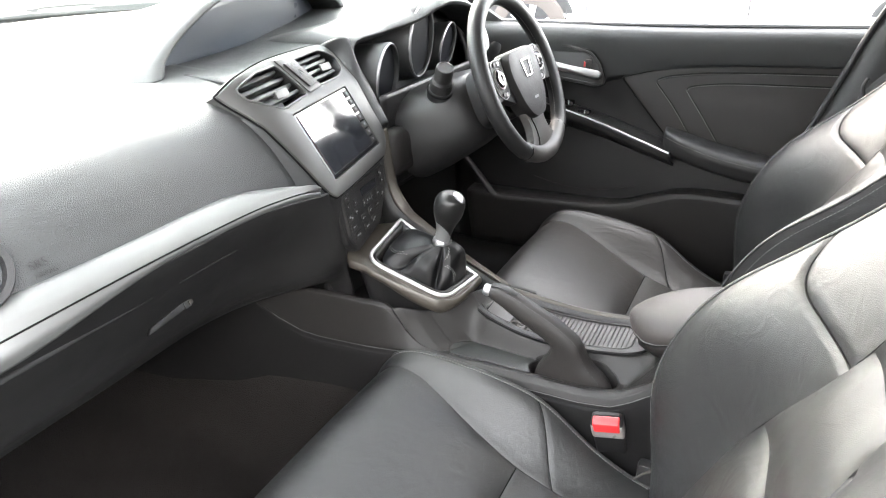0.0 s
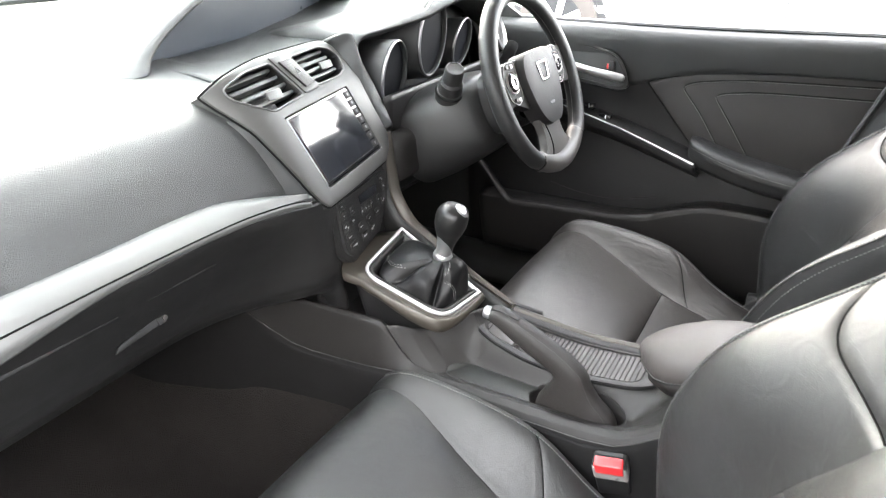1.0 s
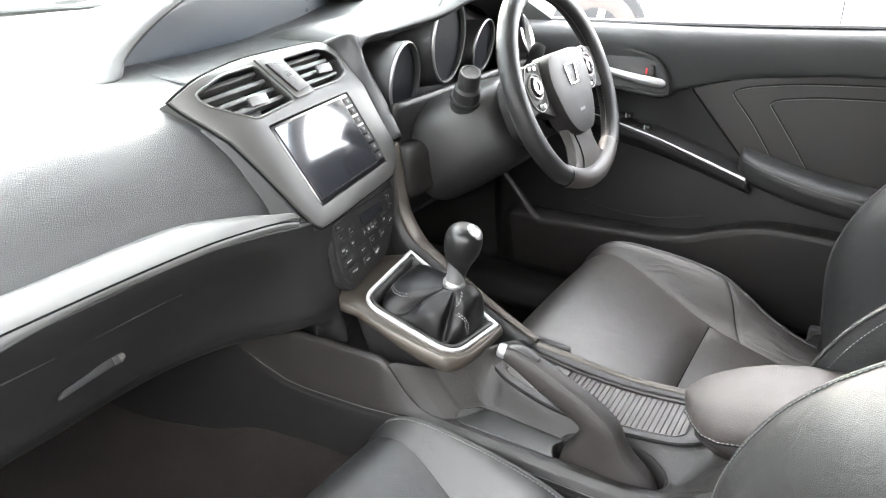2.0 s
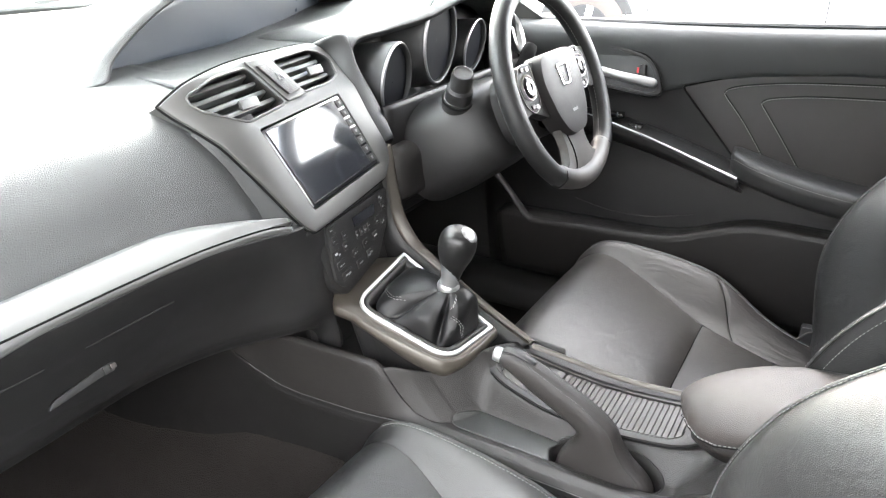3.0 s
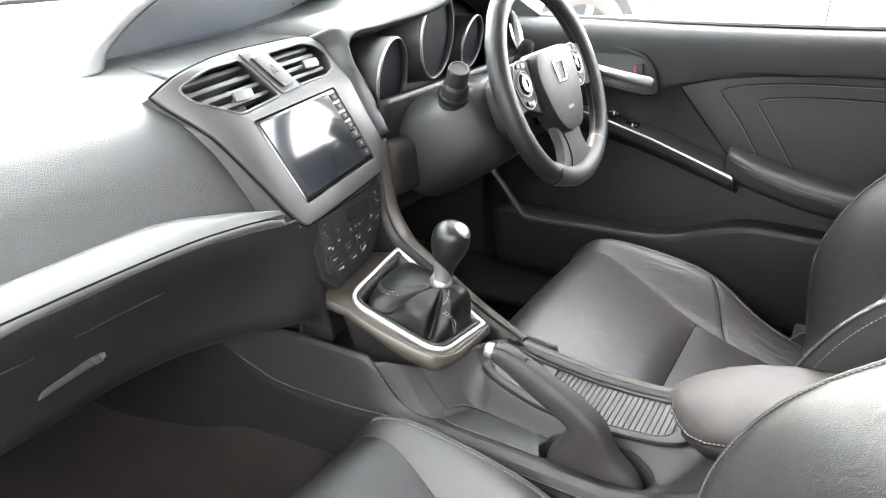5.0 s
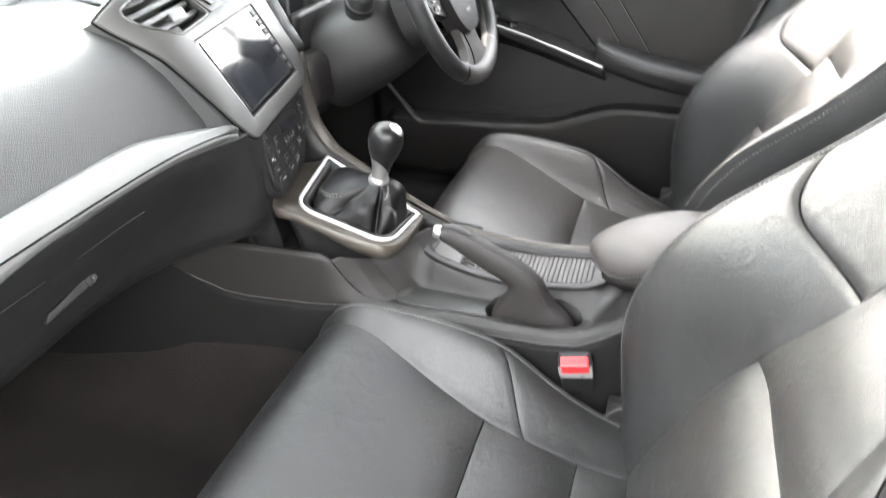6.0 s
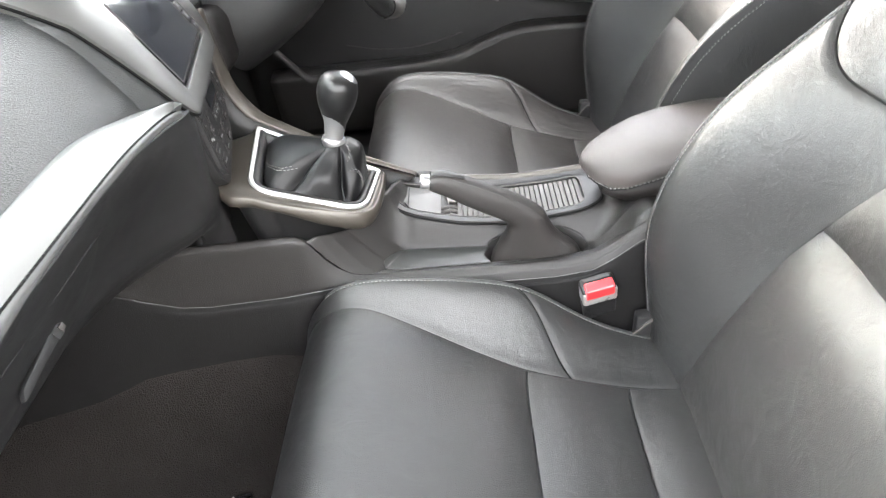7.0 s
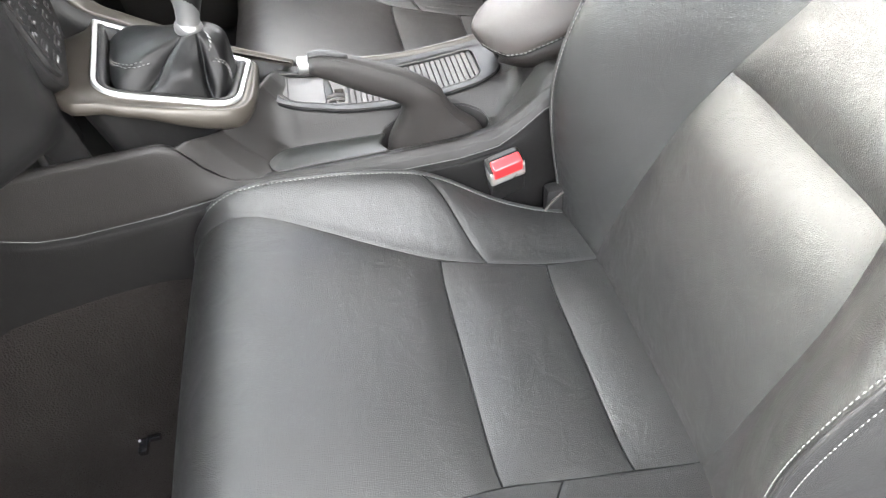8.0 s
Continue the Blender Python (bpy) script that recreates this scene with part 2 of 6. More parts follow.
def rounded(points, r, n=6):
    """A closed outline with rounded corners."""
    p = np.array(points, float)
    out = []
    k = len(p)
    for i in range(k):
        a, b, c = p[i - 1], p[i], p[(i + 1) % k]
        ri = min(r, 0.45 * np.linalg.norm(a - b), 0.45 * np.linalg.norm(c - b))
        s, e = b + (a - b) / np.linalg.norm(a - b) * ri, b + (c - b) / np.linalg.norm(c - b) * ri
        for t in np.linspace(0, 1, n):
            out.append((1 - t) ** 2 * s + 2 * t * (1 - t) * b + t * t * e)
    return np.array(out)


def plate(outline, thick, m, holes=(), bevel=0.0, bend=None):
    """A plate cut from outlines in the frame m (its z faces out), with real holes."""
    bm = bmesh.new()
    edges = []
    for loop in (outline, *holes):
        vs = [bm.verts.new((p[0], p[1], 0)) for p in loop]
        edges += [bm.edges.new((vs[i], vs[(i + 1) % len(vs)])) for i in range(len(vs))]
    bmesh.ops.triangle_fill(bm, use_beauty=True, edges=edges, normal=(0, 0, 1))
    top = bm.faces[:]
    for f in top:
        if f.normal.z < 0:
            f.normal_flip()
    made = bmesh.ops.extrude_face_region(bm, geom=top)
    for v in made["geom"]:
        if isinstance(v, bmesh.types.BMVert):
            v.co.z += thick
    bmesh.ops.recalc_face_normals(bm, faces=bm.faces)
    if bevel:
        rim = [e for e in bm.edges if len(e.link_faces) == 2 and e.calc_face_angle(0) > 0.7 and all(v.co.z > thick * 0.5 for v in e.verts)]
        bmesh.ops.bevel(bm, geom=rim, offset=bevel, segments=2, affect="EDGES", profile=0.6)
    if bend:
        for v in bm.verts:
            v.co.z += bend(v.co.x, v.co.y)
    bm.transform(m)
    return bm


def joined(*bms):
    out = bmesh.new()
    for b in bms:
        me = bpy.data.meshes.new("tmp")
        b.to_mesh(me)
        out.from_mesh(me)
        bpy.data.meshes.remove(me)
        b.free()
    return out


def part(name, bm, mat, parent=None, label="", smooth=True, sharp=38):
    if smooth:
        lim = radians(sharp)
        for f in bm.faces:
            f.smooth = True
        for e in bm.edges:
            if len(e.link_faces) == 2:
                e.smooth = e.calc_face_angle(0) < lim
    me = bpy.data.meshes.new(name)
    bm.to_mesh(me)
    bm.free()
    me.materials.append(mat)
    ob = new(name, me)
    if parent is not None:
        ob.parent = parent
        ob.matrix_parent_inverse = parent.matrix_basis.inverted() if parent.parent is None else Matrix()
    if label:
        ob["label"] = label
    return ob


def thing(name, at, label, category, group="", kind=""):
    ob = new(name)
    ob.empty_display_size = 0.05
    ob.matrix_basis = Matrix.Translation(at)
    return tagged(ob, label, category, group, kind)


def basis(o, x, y):
    """A frame at o with its x along x and its y near y."""
    x = Vector(x).normalized()
    z = x.cross(Vector(y)).normalized()
    y = z.cross(x)
    return Matrix.Translation(o) @ Matrix((x, y, z)).transposed().to_4x4()


def stitches(points, length=0.0032, gap=0.0022, r=0.0007, lift=(0, 0, 0)):
    """A row of single stitches along a curve."""
    p = np.array(points, float) + np.array(lift)
    d = np.r_[0, np.cumsum(np.linalg.norm(np.diff(p, axis=0), axis=1))]
    bm = bmesh.new()
    s = 0.0
    while s + length < d[-1]:
        a, b = [np.array([np.interp(q, d, p[:, k]) for k in range(3)]) for q in (s, s + length)]
        ax = Vector(b - a).normalized()
        side = ax.orthogonal().normalized()
        up = ax.cross(side)
        ends = []
        for q, w in ((a, 0.6), (0.5 * (a + b), 1.0), (b, 0.6)):
            ends.append([bm.verts.new(Vector(q) + r * w * (math.cos(t) * side + math.sin(t) * up)) for t in (0, 1.57, 3.14, 4.71)])
        for e, f in zip(ends, ends[1:]):
            for j in range(4):
                bm.faces.new((e[j], e[(j + 1) % 4], f[(j + 1) % 4], f[j]))
        bm.faces.new(ends[0][::-1])
        bm.faces.new(ends[-1])
        s += length + gap
    return bm


# ---- cabin shell ----
def build_shell():
    # carpet floor with footwells and a tunnel
    cols = []
    for x in np.linspace(-0.74, 0.74, 60):
        k = min(1.0, max(0.0, (0.24 - abs(x - 0.02)) / 0.10))
        tunnel = 0.19 * k * k * (3 - 2 * k)
        sill = 0.05 * max(0, abs(x) - 0.66) / 0.08
        row = []
        for y, z in spline([(-1.6, 0.36), (-0.9, 0.30), (-0.4, 0.27), (0.1, 0.255), (0.45, 0.27), (0.72, 0.36), (0.92, 0.55), (1.0, 0.8)], 50):
            row.append((x, y, z + tunnel * (1.0 - 0.5 * max(0.0, min(1.0, (0.12 - y) / 0.15))) + sill))
        cols.append(row)
    floor = part("floor", sheet(cols, 0.01), CARPET)
    tagged(floor, "black looped carpet over the cabin floor", "floor", kind="structure")
    # roof lining, a shallow dome
    g = [[(x, y, 1.40 - 0.05 * (x / 0.6) ** 2 - 0.12 * max(0, y - 0.0) ** 2 / 0.16 * 0.4 - 0.05 * max(0, -y - 0.7)) for y in np.linspace(-1.7, 0.22, 24)] for x in np.linspace(-0.58, 0.58, 20)]
    tagged(part("ceiling", sheet(g, 0.03), LINING), "pale grey cloth roof lining", "roof lining", kind="structure")
    # rear bulkhead that closes the cabin behind the seats
    g = net([[(-0.74, -1.62, 0.3), (-0.74, -1.68, 0.8), (-0.62, -1.7, 1.1), (-0.56, -1.66, 1.34)], [(0, -1.66, 0.3), (0, -1.72, 0.8), (0, -1.74, 1.1), (0, -1.7, 1.40)], [(0.74, -1.62, 0.3), (0.74, -1.68, 0.8), (0.62, -1.7, 1.1), (0.56, -1.66, 1.34)]], 12, 12)
    tagged(part("wall_rear", sheet(g, 0.03), PLASTIC), "dark trim closing the cabin behind the seats", "rear trim", kind="structure")
    # front bulkhead under the dashboard
    tagged(part("wall_front", box(0, 1.02, 0.62, 1.5, 0.03, 0.75, 0.005), CARPET), "dark bulkhead under the dashboard", "bulkhead", kind="structure")
    # sills, pillars and roof rails on both sides
    for sgn in (-1, 1):
        side = "left" if sgn < 0 else "right"
        tagged(part("sill_" + side, sheet(net([[(sgn * 0.64, y, 0.30), (sgn * 0.67, y, 0.355), (sgn * 0.74, y, 0.365), (sgn * 0.80, y, 0.33), (sgn * 0.82, y, 0.22)] for y in (-0.75, 0.0, 0.95)], 12, 16), 0.01), PLASTIC), "black plastic door sill trim", "sill", kind="structure")
        tagged(part("roof_rail_" + side, tube([(sgn * 0.60, -1.6, 1.28), (sgn * 0.60, -0.8, 1.345), (sgn * 0.60, -0.1, 1.35), (sgn * 0.62, 0.25, 1.28), (sgn * 0.68, 0.6, 1.10), (sgn * 0.74, 0.95, 0.98)], [0.05, 0.045, 0.04, 0.035, 0.04, 0.05], 10, 40), PALE_TRIM), "pale grey pillar and roof rail trim", "pillar", kind="structure")
    for sgn in (-1, 1):
        tagged(part("kick_panel_" + ("left" if sgn < 0 else "right"), box(sgn * 0.765, 0.70, 0.63, 0.03, 0.68, 0.76, 0.006), PLASTIC), "dark footwell side panel", "footwell panel", kind="structure")
    # windscreen
    g = net([[(-0.70, 0.98, 1.0), (-0.64, 0.62, 1.17), (-0.57, 0.24, 1.33)], [(0, 1.30, 1.03), (0, 0.80, 1.22), (0, 0.26, 1.385)], [(0.70, 0.98, 1.0), (0.64, 0.62, 1.17), (0.57, 0.24, 1.33)]], 16, 12)
    ws = part("windscreen", sheet(g, 0.005), GLASS)
    ws.visible_shadow = False
    tagged(ws, "clear raked windscreen over the dashboard", "windscreen", kind="structure")
    # black scuttle panel outside the glass
    g = net([[(-0.78, 0.97, 1.0), (-0.76, 1.09, 0.985), (-0.74, 1.22, 0.985)], [(0, 1.27, 1.026), (0, 1.36, 1.022), (0, 1.46, 1.00)], [(0.78, 0.97, 1.0), (0.76, 1.09, 0.985), (0.74, 1.22, 0.985)]], 20, 8)
    tagged(part("scuttle", sheet(g, 0.01), PLASTIC), "black plastic scuttle panel below the windscreen", "scuttle", kind="structure")
    wiper = thing("windscreen_wiper", (0.1, 1.33, 1.02), "black windscreen wiper lying along the scuttle", "wiper")
    part("blade", tube([(-0.35, 1.27, 1.034), (-0.05, 1.315, 1.043), (0.25, 1.315, 1.043), (0.55, 1.22, 1.034)], [0.007, 0.010, 0.010, 0.007], 8, 30), RUBBER, wiper, "black rubber blade")
    part("arm", tube([(0.10, 1.335, 1.050), (0.35, 1.33, 1.046), (0.52, 1.30, 1.03)], [0.006, 0.009, 0.012], 8, 20), PLASTIC, wiper, "black wiper arm")
    # bonnet
    g = net([[(-0.80, 1.22, 0.94), (-0.80, 1.5, 0.92), (-0.74, 1.95, 0.80), (-0.7, 2.1, 0.66)], [(0, 1.47, 0.985), (0, 1.65, 0.97), (0, 2.0, 0.88), (0, 2.2, 0.70)], [(0.80, 1.22, 0.94), (0.80, 1.5, 0.92), (0.74, 1.95, 0.80), (0.7, 2.1, 0.66)]], 20, 16)
    tagged(part("bonnet", sheet(g, 0.01), WHITE_PAINT), "white painted bonnet in front of the windscreen", "bonnet", kind="structure")


build_shell()


def build_floor_tag():
    tag = thing("floor_tag", (-0.238, 0.232, 0.26), "small dark plastic clip on the carpet", "carpet clip")
    part("clip", joined(box(-0.238, 0.236, 0.265, 0.022, 0.012, 0.010, 0.003), box(-0.226, 0.224, 0.264, 0.008, 0.018, 0.008, 0.002)), GLOSS, tag, "black glossy clip")
    part("tip", box(-0.232, 0.240, 0.272, 0.004, 0.003, 0.003, 0.001, 1), WHITE_INK, tag, "pale tip")


build_floor_tag()



# ---- seats ----
def seat_pad(curve, inner, outer, rise, u0, u1, w0, w1, nu, nw, cx, edge=0.018, drop=0.004, skirt=0.02, depth=0.12, edge_w=0.0, drop_w=0.0):
    """One sewn panel of a seat. curve: side view (y, z) of the middle; inner, outer, rise: (w, metres) tables of the insert's half width, the seat's half width and
    the bolster's height over the insert. u: -1..1 insert, 1..2 bolster, 2..3 outer side. w: 0..1 along the curve, as numbers or functions of u."""
    line = spline(curve, 200)
    d = np.r_[0, np.cumsum(np.linalg.norm(np.diff(line, axis=0), axis=1))]
    length = d[-1]
    tan = np.gradient(line, axis=0)
    tan /= np.linalg.norm(tan, axis=1, keepdims=True)
    sgn = 1.0 if line[-1][1] > line[0][1] + 0.3 else -1.0     # the backrest climbs, the cushion runs back
    fine = np.linspace(-0.2, 1.2, 281)
    bell = np.exp(-np.linspace(-2, 2, 33) ** 2)

    def soft(t):
        v = np.interp(fine, [a for a, _ in t], [b for _, b in t])
        return np.convolve(np.pad(v, 16, mode="edge"), bell / bell.sum(), mode="valid")

    inner_s, outer_s, rise_s = soft(inner), soft(outer), soft(rise)

    def place(u, w, sink=0.0):
        q = np.clip(w, 0, 1) * length
        y, z = np.interp(q, d, line[:, 0]), np.interp(q, d, line[:, 1])
        ty, tz = np.interp(q, d, tan[:, 0]), np.interp(q, d, tan[:, 1])
        ny, nz = (tz, -ty)
        if sgn < 0:
            ny, nz = tz, -ty
        a = abs(u)
        h, o, b = np.interp(w, fine, inner_s), np.interp(w, fine, outer_s), np.interp(w, fine, rise_s)
        if a <= 1:
            s, up = a * h, 0.004 * (1 - a * a)
        elif a <= 2:
            t = a - 1
            s = h + t * (o - h)
            up = b * math.sin(0.5 * math.pi * t) ** 1.5
        else:
            t = a - 2
            s = o + 0.006 * math.sin(math.pi * min(1, 1.2 * t))
            up = b - t * (depth + b)
        up -= sink
        return np.array((cx + math.copysign(s, u), y + ny * up, z + nz * up))

    f0 = w0 if callable(w0) else (lambda u: w0)
    f1 = w1 if callable(w1) else (lambda u: w1)
    g = []
    for i in range(nu):
        row = []
        u = u0 + (u1 - u0) * i / (nu - 1)
        for j in range(nw):
            row.append((u, f0(u) + (f1(u) - f0(u)) * j / (nw - 1)))
        g.append(row)
    flat = np.array([[place(u, w) for u, w in row] for row in g])
    # distance from the panel's edges, for the pillow edge
    along = np.linalg.norm(np.diff(flat, axis=1), axis=2)
    across = np.linalg.norm(np.diff(flat, axis=0), axis=2)
    ca = np.concatenate([np.zeros((nu, 1)), np.cumsum(along, axis=1)], 1)
    cc = np.concatenate([np.zeros((1, nw)), np.cumsum(across, axis=0)], 0)
    ends, sides = np.minimum(ca, ca[:, -1:] - ca), np.minimum(cc, cc[-1:] - cc)
    sink = drop * np.clip(1 - np.minimum(ends, sides) / edge, 0, 1) ** 2.2
    if drop_w:
        fade = np.array([[1 - 0.9 * min(1.0, abs(u)) ** 5 if abs(u0) <= 1 and abs(u1) <= 1 else 1.0 for u, _ in row] for row in g])
        sink = sink + drop_w * fade * np.clip(1 - ends / edge_w, 0, 1) ** 2.0
    pts = np.array([[place(*g[i][j], sink[i][j]) for j in range(nw)] for i in range(nu)])
    under = np.array([[place(*g[i][j], sink[i][j] + skirt) for j in range(nw)] for i in range(nu)])
    top = sheet(pts)
    rim = [(i, 0) for i in range(nu)] + [(nu - 1, j) for j in range(1, nw)] + [(i, nw - 1) for i in range(nu - 2, -1, -1)] + [(0, j) for j in range(nw - 2, 0, -1)]
    hem = sheet(np.array([[pts[i][j], under[i][j]] for i, j in rim + rim[:1]]))
    bm = joined(top, hem)
    bmesh.ops.remove_doubles(bm, verts=bm.verts, dist=1e-5)
    bmesh.ops.recalc_face_normals(bm, faces=bm.faces)
    return bm, place


def at_y(curve, y):
    """How far along a seat's side view the given y comes, past its front roll."""
    line = spline(curve, 400)
    d = np.r_[0, np.cumsum(np.linalg.norm(np.diff(line, axis=0), axis=1))]
    k = int(np.argmax(line[:, 0]))
    return float(np.interp(-y, -line[k:, 0], d[k:]) / d[-1])


def build_seat():
    cx = -0.35
    seat = thing("front_seat", (cx, -0.17, 0.263), "black leather front seat with raised bolsters and pale stitching", "seat", "front seats")
    cush = [(0.065, 0.33), (0.098, 0.40), (0.102, 0.47), (0.078, 0.523), (0.025, 0.548), (-0.07, 0.522), (-0.195, 0.471), (-0.328, 0.430), (-0.45, 0.412)]
    W = lambda y: at_y(cush, y)
    ci = [(0, 0.205), (W(0.06), 0.208), (W(0.0), 0.203), (W(-0.10), 0.168), (W(-0.195), 0.146), (W(-0.33), 0.142), (1, 0.145)]
    co = [(0, 0.222), (W(0.06), 0.232), (W(0.0), 0.236), (W(-0.2), 0.238), (1, 0.225)]
    cr = [(0, 0.0), (W(0.08), 0.004), (W(0.02), 0.018), (W(-0.08), 0.044), (W(-0.15), 0.061), (W(-0.19), 0.060), (W(-0.23), 0.046), (W(-0.28), 0.028), (W(-0.36), 0.012), (1, 0.004)]
    C = (cush, ci, co, cr)
    WA, WB = W(-0.195), W(-0.328)
    P = lambda name, k, lab="": part(name, k[0], LEATHER, seat, lab)
    p, place = seat_pad(*C, -1, 1, 0.0, WA, 44, 90, cx, edge=0.006, drop=0.0008, edge_w=0.056, drop_w=0.0125)
    part("cushion_front_panel", p, LEATHER, seat)
    P("cushion_middle_panel", seat_pad(*C, -1, 1, WA, WB, 44, 40, cx, edge=0.006, drop=0.0008, edge_w=0.056, drop_w=0.0125))
    P("cushion_rear_panel", seat_pad(*C, -1, 1, WB, 1.0, 44, 40, cx, edge=0.006, drop=0.0008, edge_w=0.056, drop_w=0.0125))
    wc0, wc1 = W(-0.254), W(-0.168)
    cut = lambda u: wc1 + (wc0 - wc1) * (2 - abs(u)) ** 0.8
    for sg in (1, -1):
        P("cushion_front_bolster", seat_pad(*C, sg * 1.0, sg * 2.0, 0.0, cut, 26, 60, cx, edge=0.007, drop=0.0020))
        P("cushion_rear_bolster", seat_pad(*C, sg * 1.0, sg * 2.0, cut, 1.0, 26, 34, cx, edge=0.007, drop=0.0020))
        P("cushion_side", seat_pad(*C, sg * 2.0, sg * 3.0, 0.08, 1.0, 12, 50, cx, edge=0.006, drop=0.003, depth=0.16))
        pipe = np.array([place(sg * 2.0, w, 0.0) for w in np.linspace(W(0.06), 0.99, 90)])
        part("cushion_stitching", stitches(pipe, r=0.0008, lift=(-sg * 0.0045, 0, 0.0008)), THREAD, seat, "pale grey edge stitching")
        part("cushion_piping", tube(pipe, 0.0022, 8), LEATHER, seat, "black leather piping")
    for w in (WA, WB):
        part("cushion_seam", tube([place(u, w, 0.0128 - 0.0112 * abs(u) ** 5) for u in np.linspace(-0.99, 0.99, 40)], 0.0011, 6), DARK_THREAD, seat, "sewn seam")
    for sg in (1, -1):
        part("bolster_seam", tube([place(sg * u, cut(u), 0.0018) for u in np.linspace(1.0, 1.97, 30)], 0.0011, 6), DARK_THREAD, seat, "sewn seam")
        part("insert_seam", tube([place(sg * 1.0, w, 0.0018) for w in np.linspace(0.12, 0.97, 70)], 0.0010, 6), DARK_THREAD, seat, "sewn seam")
    # backrest
    back = [(-0.385, 0.385), (-0.402, 0.44), (-0.435, 0.53), (-0.502, 0.684), (-0.560, 0.80), (-0.625, 0.94), (-0.68, 1.06), (-0.71, 1.09), (-0.755, 1.08)]
    line = spline(back, 400)
    far = np.r_[0, np.cumsum(np.linalg.norm(np.diff(line, axis=0), axis=1))]
    top = int(np.argmax(line[:, 1]))
    Z = lambda z: float(np.interp(z, line[: top + 1, 1], far[: top + 1]) / far[-1])
    bi = [(0, 0.150), (Z(0.5), 0.147), (Z(0.62), 0.138), (Z(0.69), 0.118), (Z(0.76), 0.088), (Z(0.83), 0.068), (Z(0.95), 0.062), (1, 0.06)]
    bo = [(0, 0.238), (Z(0.5), 0.250), (Z(0.75), 0.252), (Z(0.82), 0.256), (Z(0.95), 0.24), (Z(1.05), 0.20), (1, 0.17)]
    br = [(0, 0.0), (Z(0.40), 0.012), (Z(0.46), 0.034), (Z(0.51), 0.064), (Z(0.56), 0.094), (Z(0.60), 0.107), (Z(0.65), 0.112), (Z(0.70), 0.110), (Z(0.745), 0.098), (Z(0.785), 0.080), (Z(0.83), 0.058), (Z(0.90), 0.030), (Z(0.97), 0.010), (1, 0.0)]
    B = (back, bi, bo, br)
    WP = Z(0.684)
    WS = lambda u: 0.550 + 0.28 * max(0.0, abs(u) - 1.5) ** 2
    WU = 0.590
    p, place = seat_pad(*B, -1, 1, 0.0, WP, 44, 60, cx, edge=0.012, drop=0.0012, edge_w=0.075, drop_w=0.017)
    part("backrest_lower_panel", p, LEATHER, seat)
    P("backrest_middle_panel", seat_pad(*B, -1, 1, WP, WU, 44, 60, cx, edge=0.012, drop=0.0012, edge_w=0.07, drop_w=0.015))
    P("backrest_upper_panel", seat_pad(*B, -1, 1, WU, 1.0, 30, 50, cx, edge=0.012, drop=0.0012, edge_w=0.06, drop_w=0.012))
    for sg in (1, -1):
        P("backrest_lower_bolster", seat_pad(*B, sg * 1.0, sg * 2.0, 0.0, WS, 30, 70, cx, edge=0.008, drop=0.0014, edge_w=0.005, drop_w=0.0032))
        P("backrest_upper_bolster", seat_pad(*B, sg * 1.0, sg * 2.0, WS, 1.0, 30, 40, cx, edge=0.008, drop=0.0014, edge_w=0.005, drop_w=0.0032))
        P("backrest_side", seat_pad(*B, sg * 2.0, sg * 3.0, 0.0, 1.0, 12, 70, cx, edge=0.006, drop=0.003, depth=0.10))
        part("bolster_seam", tube([place(sg * u, WS(u), 0.0038) for u in np.linspace(1.02, 1.97, 30)], 0.0012, 6), DARK_THREAD, seat, "sewn seam")
        pipe = np.array([place(sg * 2.0, w, 0.0) for w in np.linspace(0.04, 0.95, 130)])
        part("backrest_stitching", stitches(pipe, r=0.0006, lift=(-sg * 0.0045, 0.0012, 0.0005)), THREAD, seat, "pale grey edge stitching")
        part("backrest_piping", tube(pipe, 0.0022, 8), LEATHER, seat, "black leather piping")
        side = np.array([place(sg * 2.06, w, 0.0) for w in np.linspace(0.04, 0.95, 130)])
        part("backrest_stitching", stitches(side, r=0.0006, lift=(sg * 0.0012, 0.0, 0.0)), THREAD, seat, "pale grey edge stitching")
    part("hinge_cover", joined(box(cx + 0.240, -0.385, 0.435, 0.022, 0.060, 0.070, 0.008), box(cx + 0.240, -0.350, 0.415, 0.016, 0.040, 0.030, 0.005)), PLASTIC, seat, "black hinge cover")
    part("hinge_edge", tube([(cx + 0.228, -0.352, 0.440), (cx + 0.228, -0.372, 0.462), (cx + 0.229, -0.395, 0.472)], 0.0022, 8, 12), SLAT, seat, "grey hinge edge")
    # shell behind the backrest, base frame
    g = net([[(cx + s * 0.235, y - 0.05, z) for y, z in ((-0.43, 0.36), (-0.50, 0.55), (-0.60, 0.80), (-0.70, 1.0), (-0.745, 1.07))] for s in (-1, -0.5, 0, 0.5, 1)], 16, 24)
    part("back_shell", sheet(g, 0.02), PLASTIC, seat, "black plastic back shell")
    part("base", box(cx, -0.16, 0.325, 0.40, 0.42, 0.10, 0.02), PLASTIC, seat, "black plastic seat base")
    for s in (-1, 1):
        part("rail", box(cx + s * 0.17, -0.16, 0.278, 0.04, 0.5, 0.03, 0.005), PLASTIC, seat, "steel seat rail")
    return seat


seat_near = build_seat()
seat_far = copy_thing(seat_near, Matrix.Translation((0.3515, -0.212, 0.258)))
# the driver's cushion: creased bolsters, with the warm light on it put into the colour
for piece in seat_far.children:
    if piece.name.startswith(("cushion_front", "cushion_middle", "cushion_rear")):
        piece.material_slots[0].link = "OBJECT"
        piece.material_slots[0].material = LEATHER_CREASED_LIT if "bolster" in piece.name else LEATHER_LIT


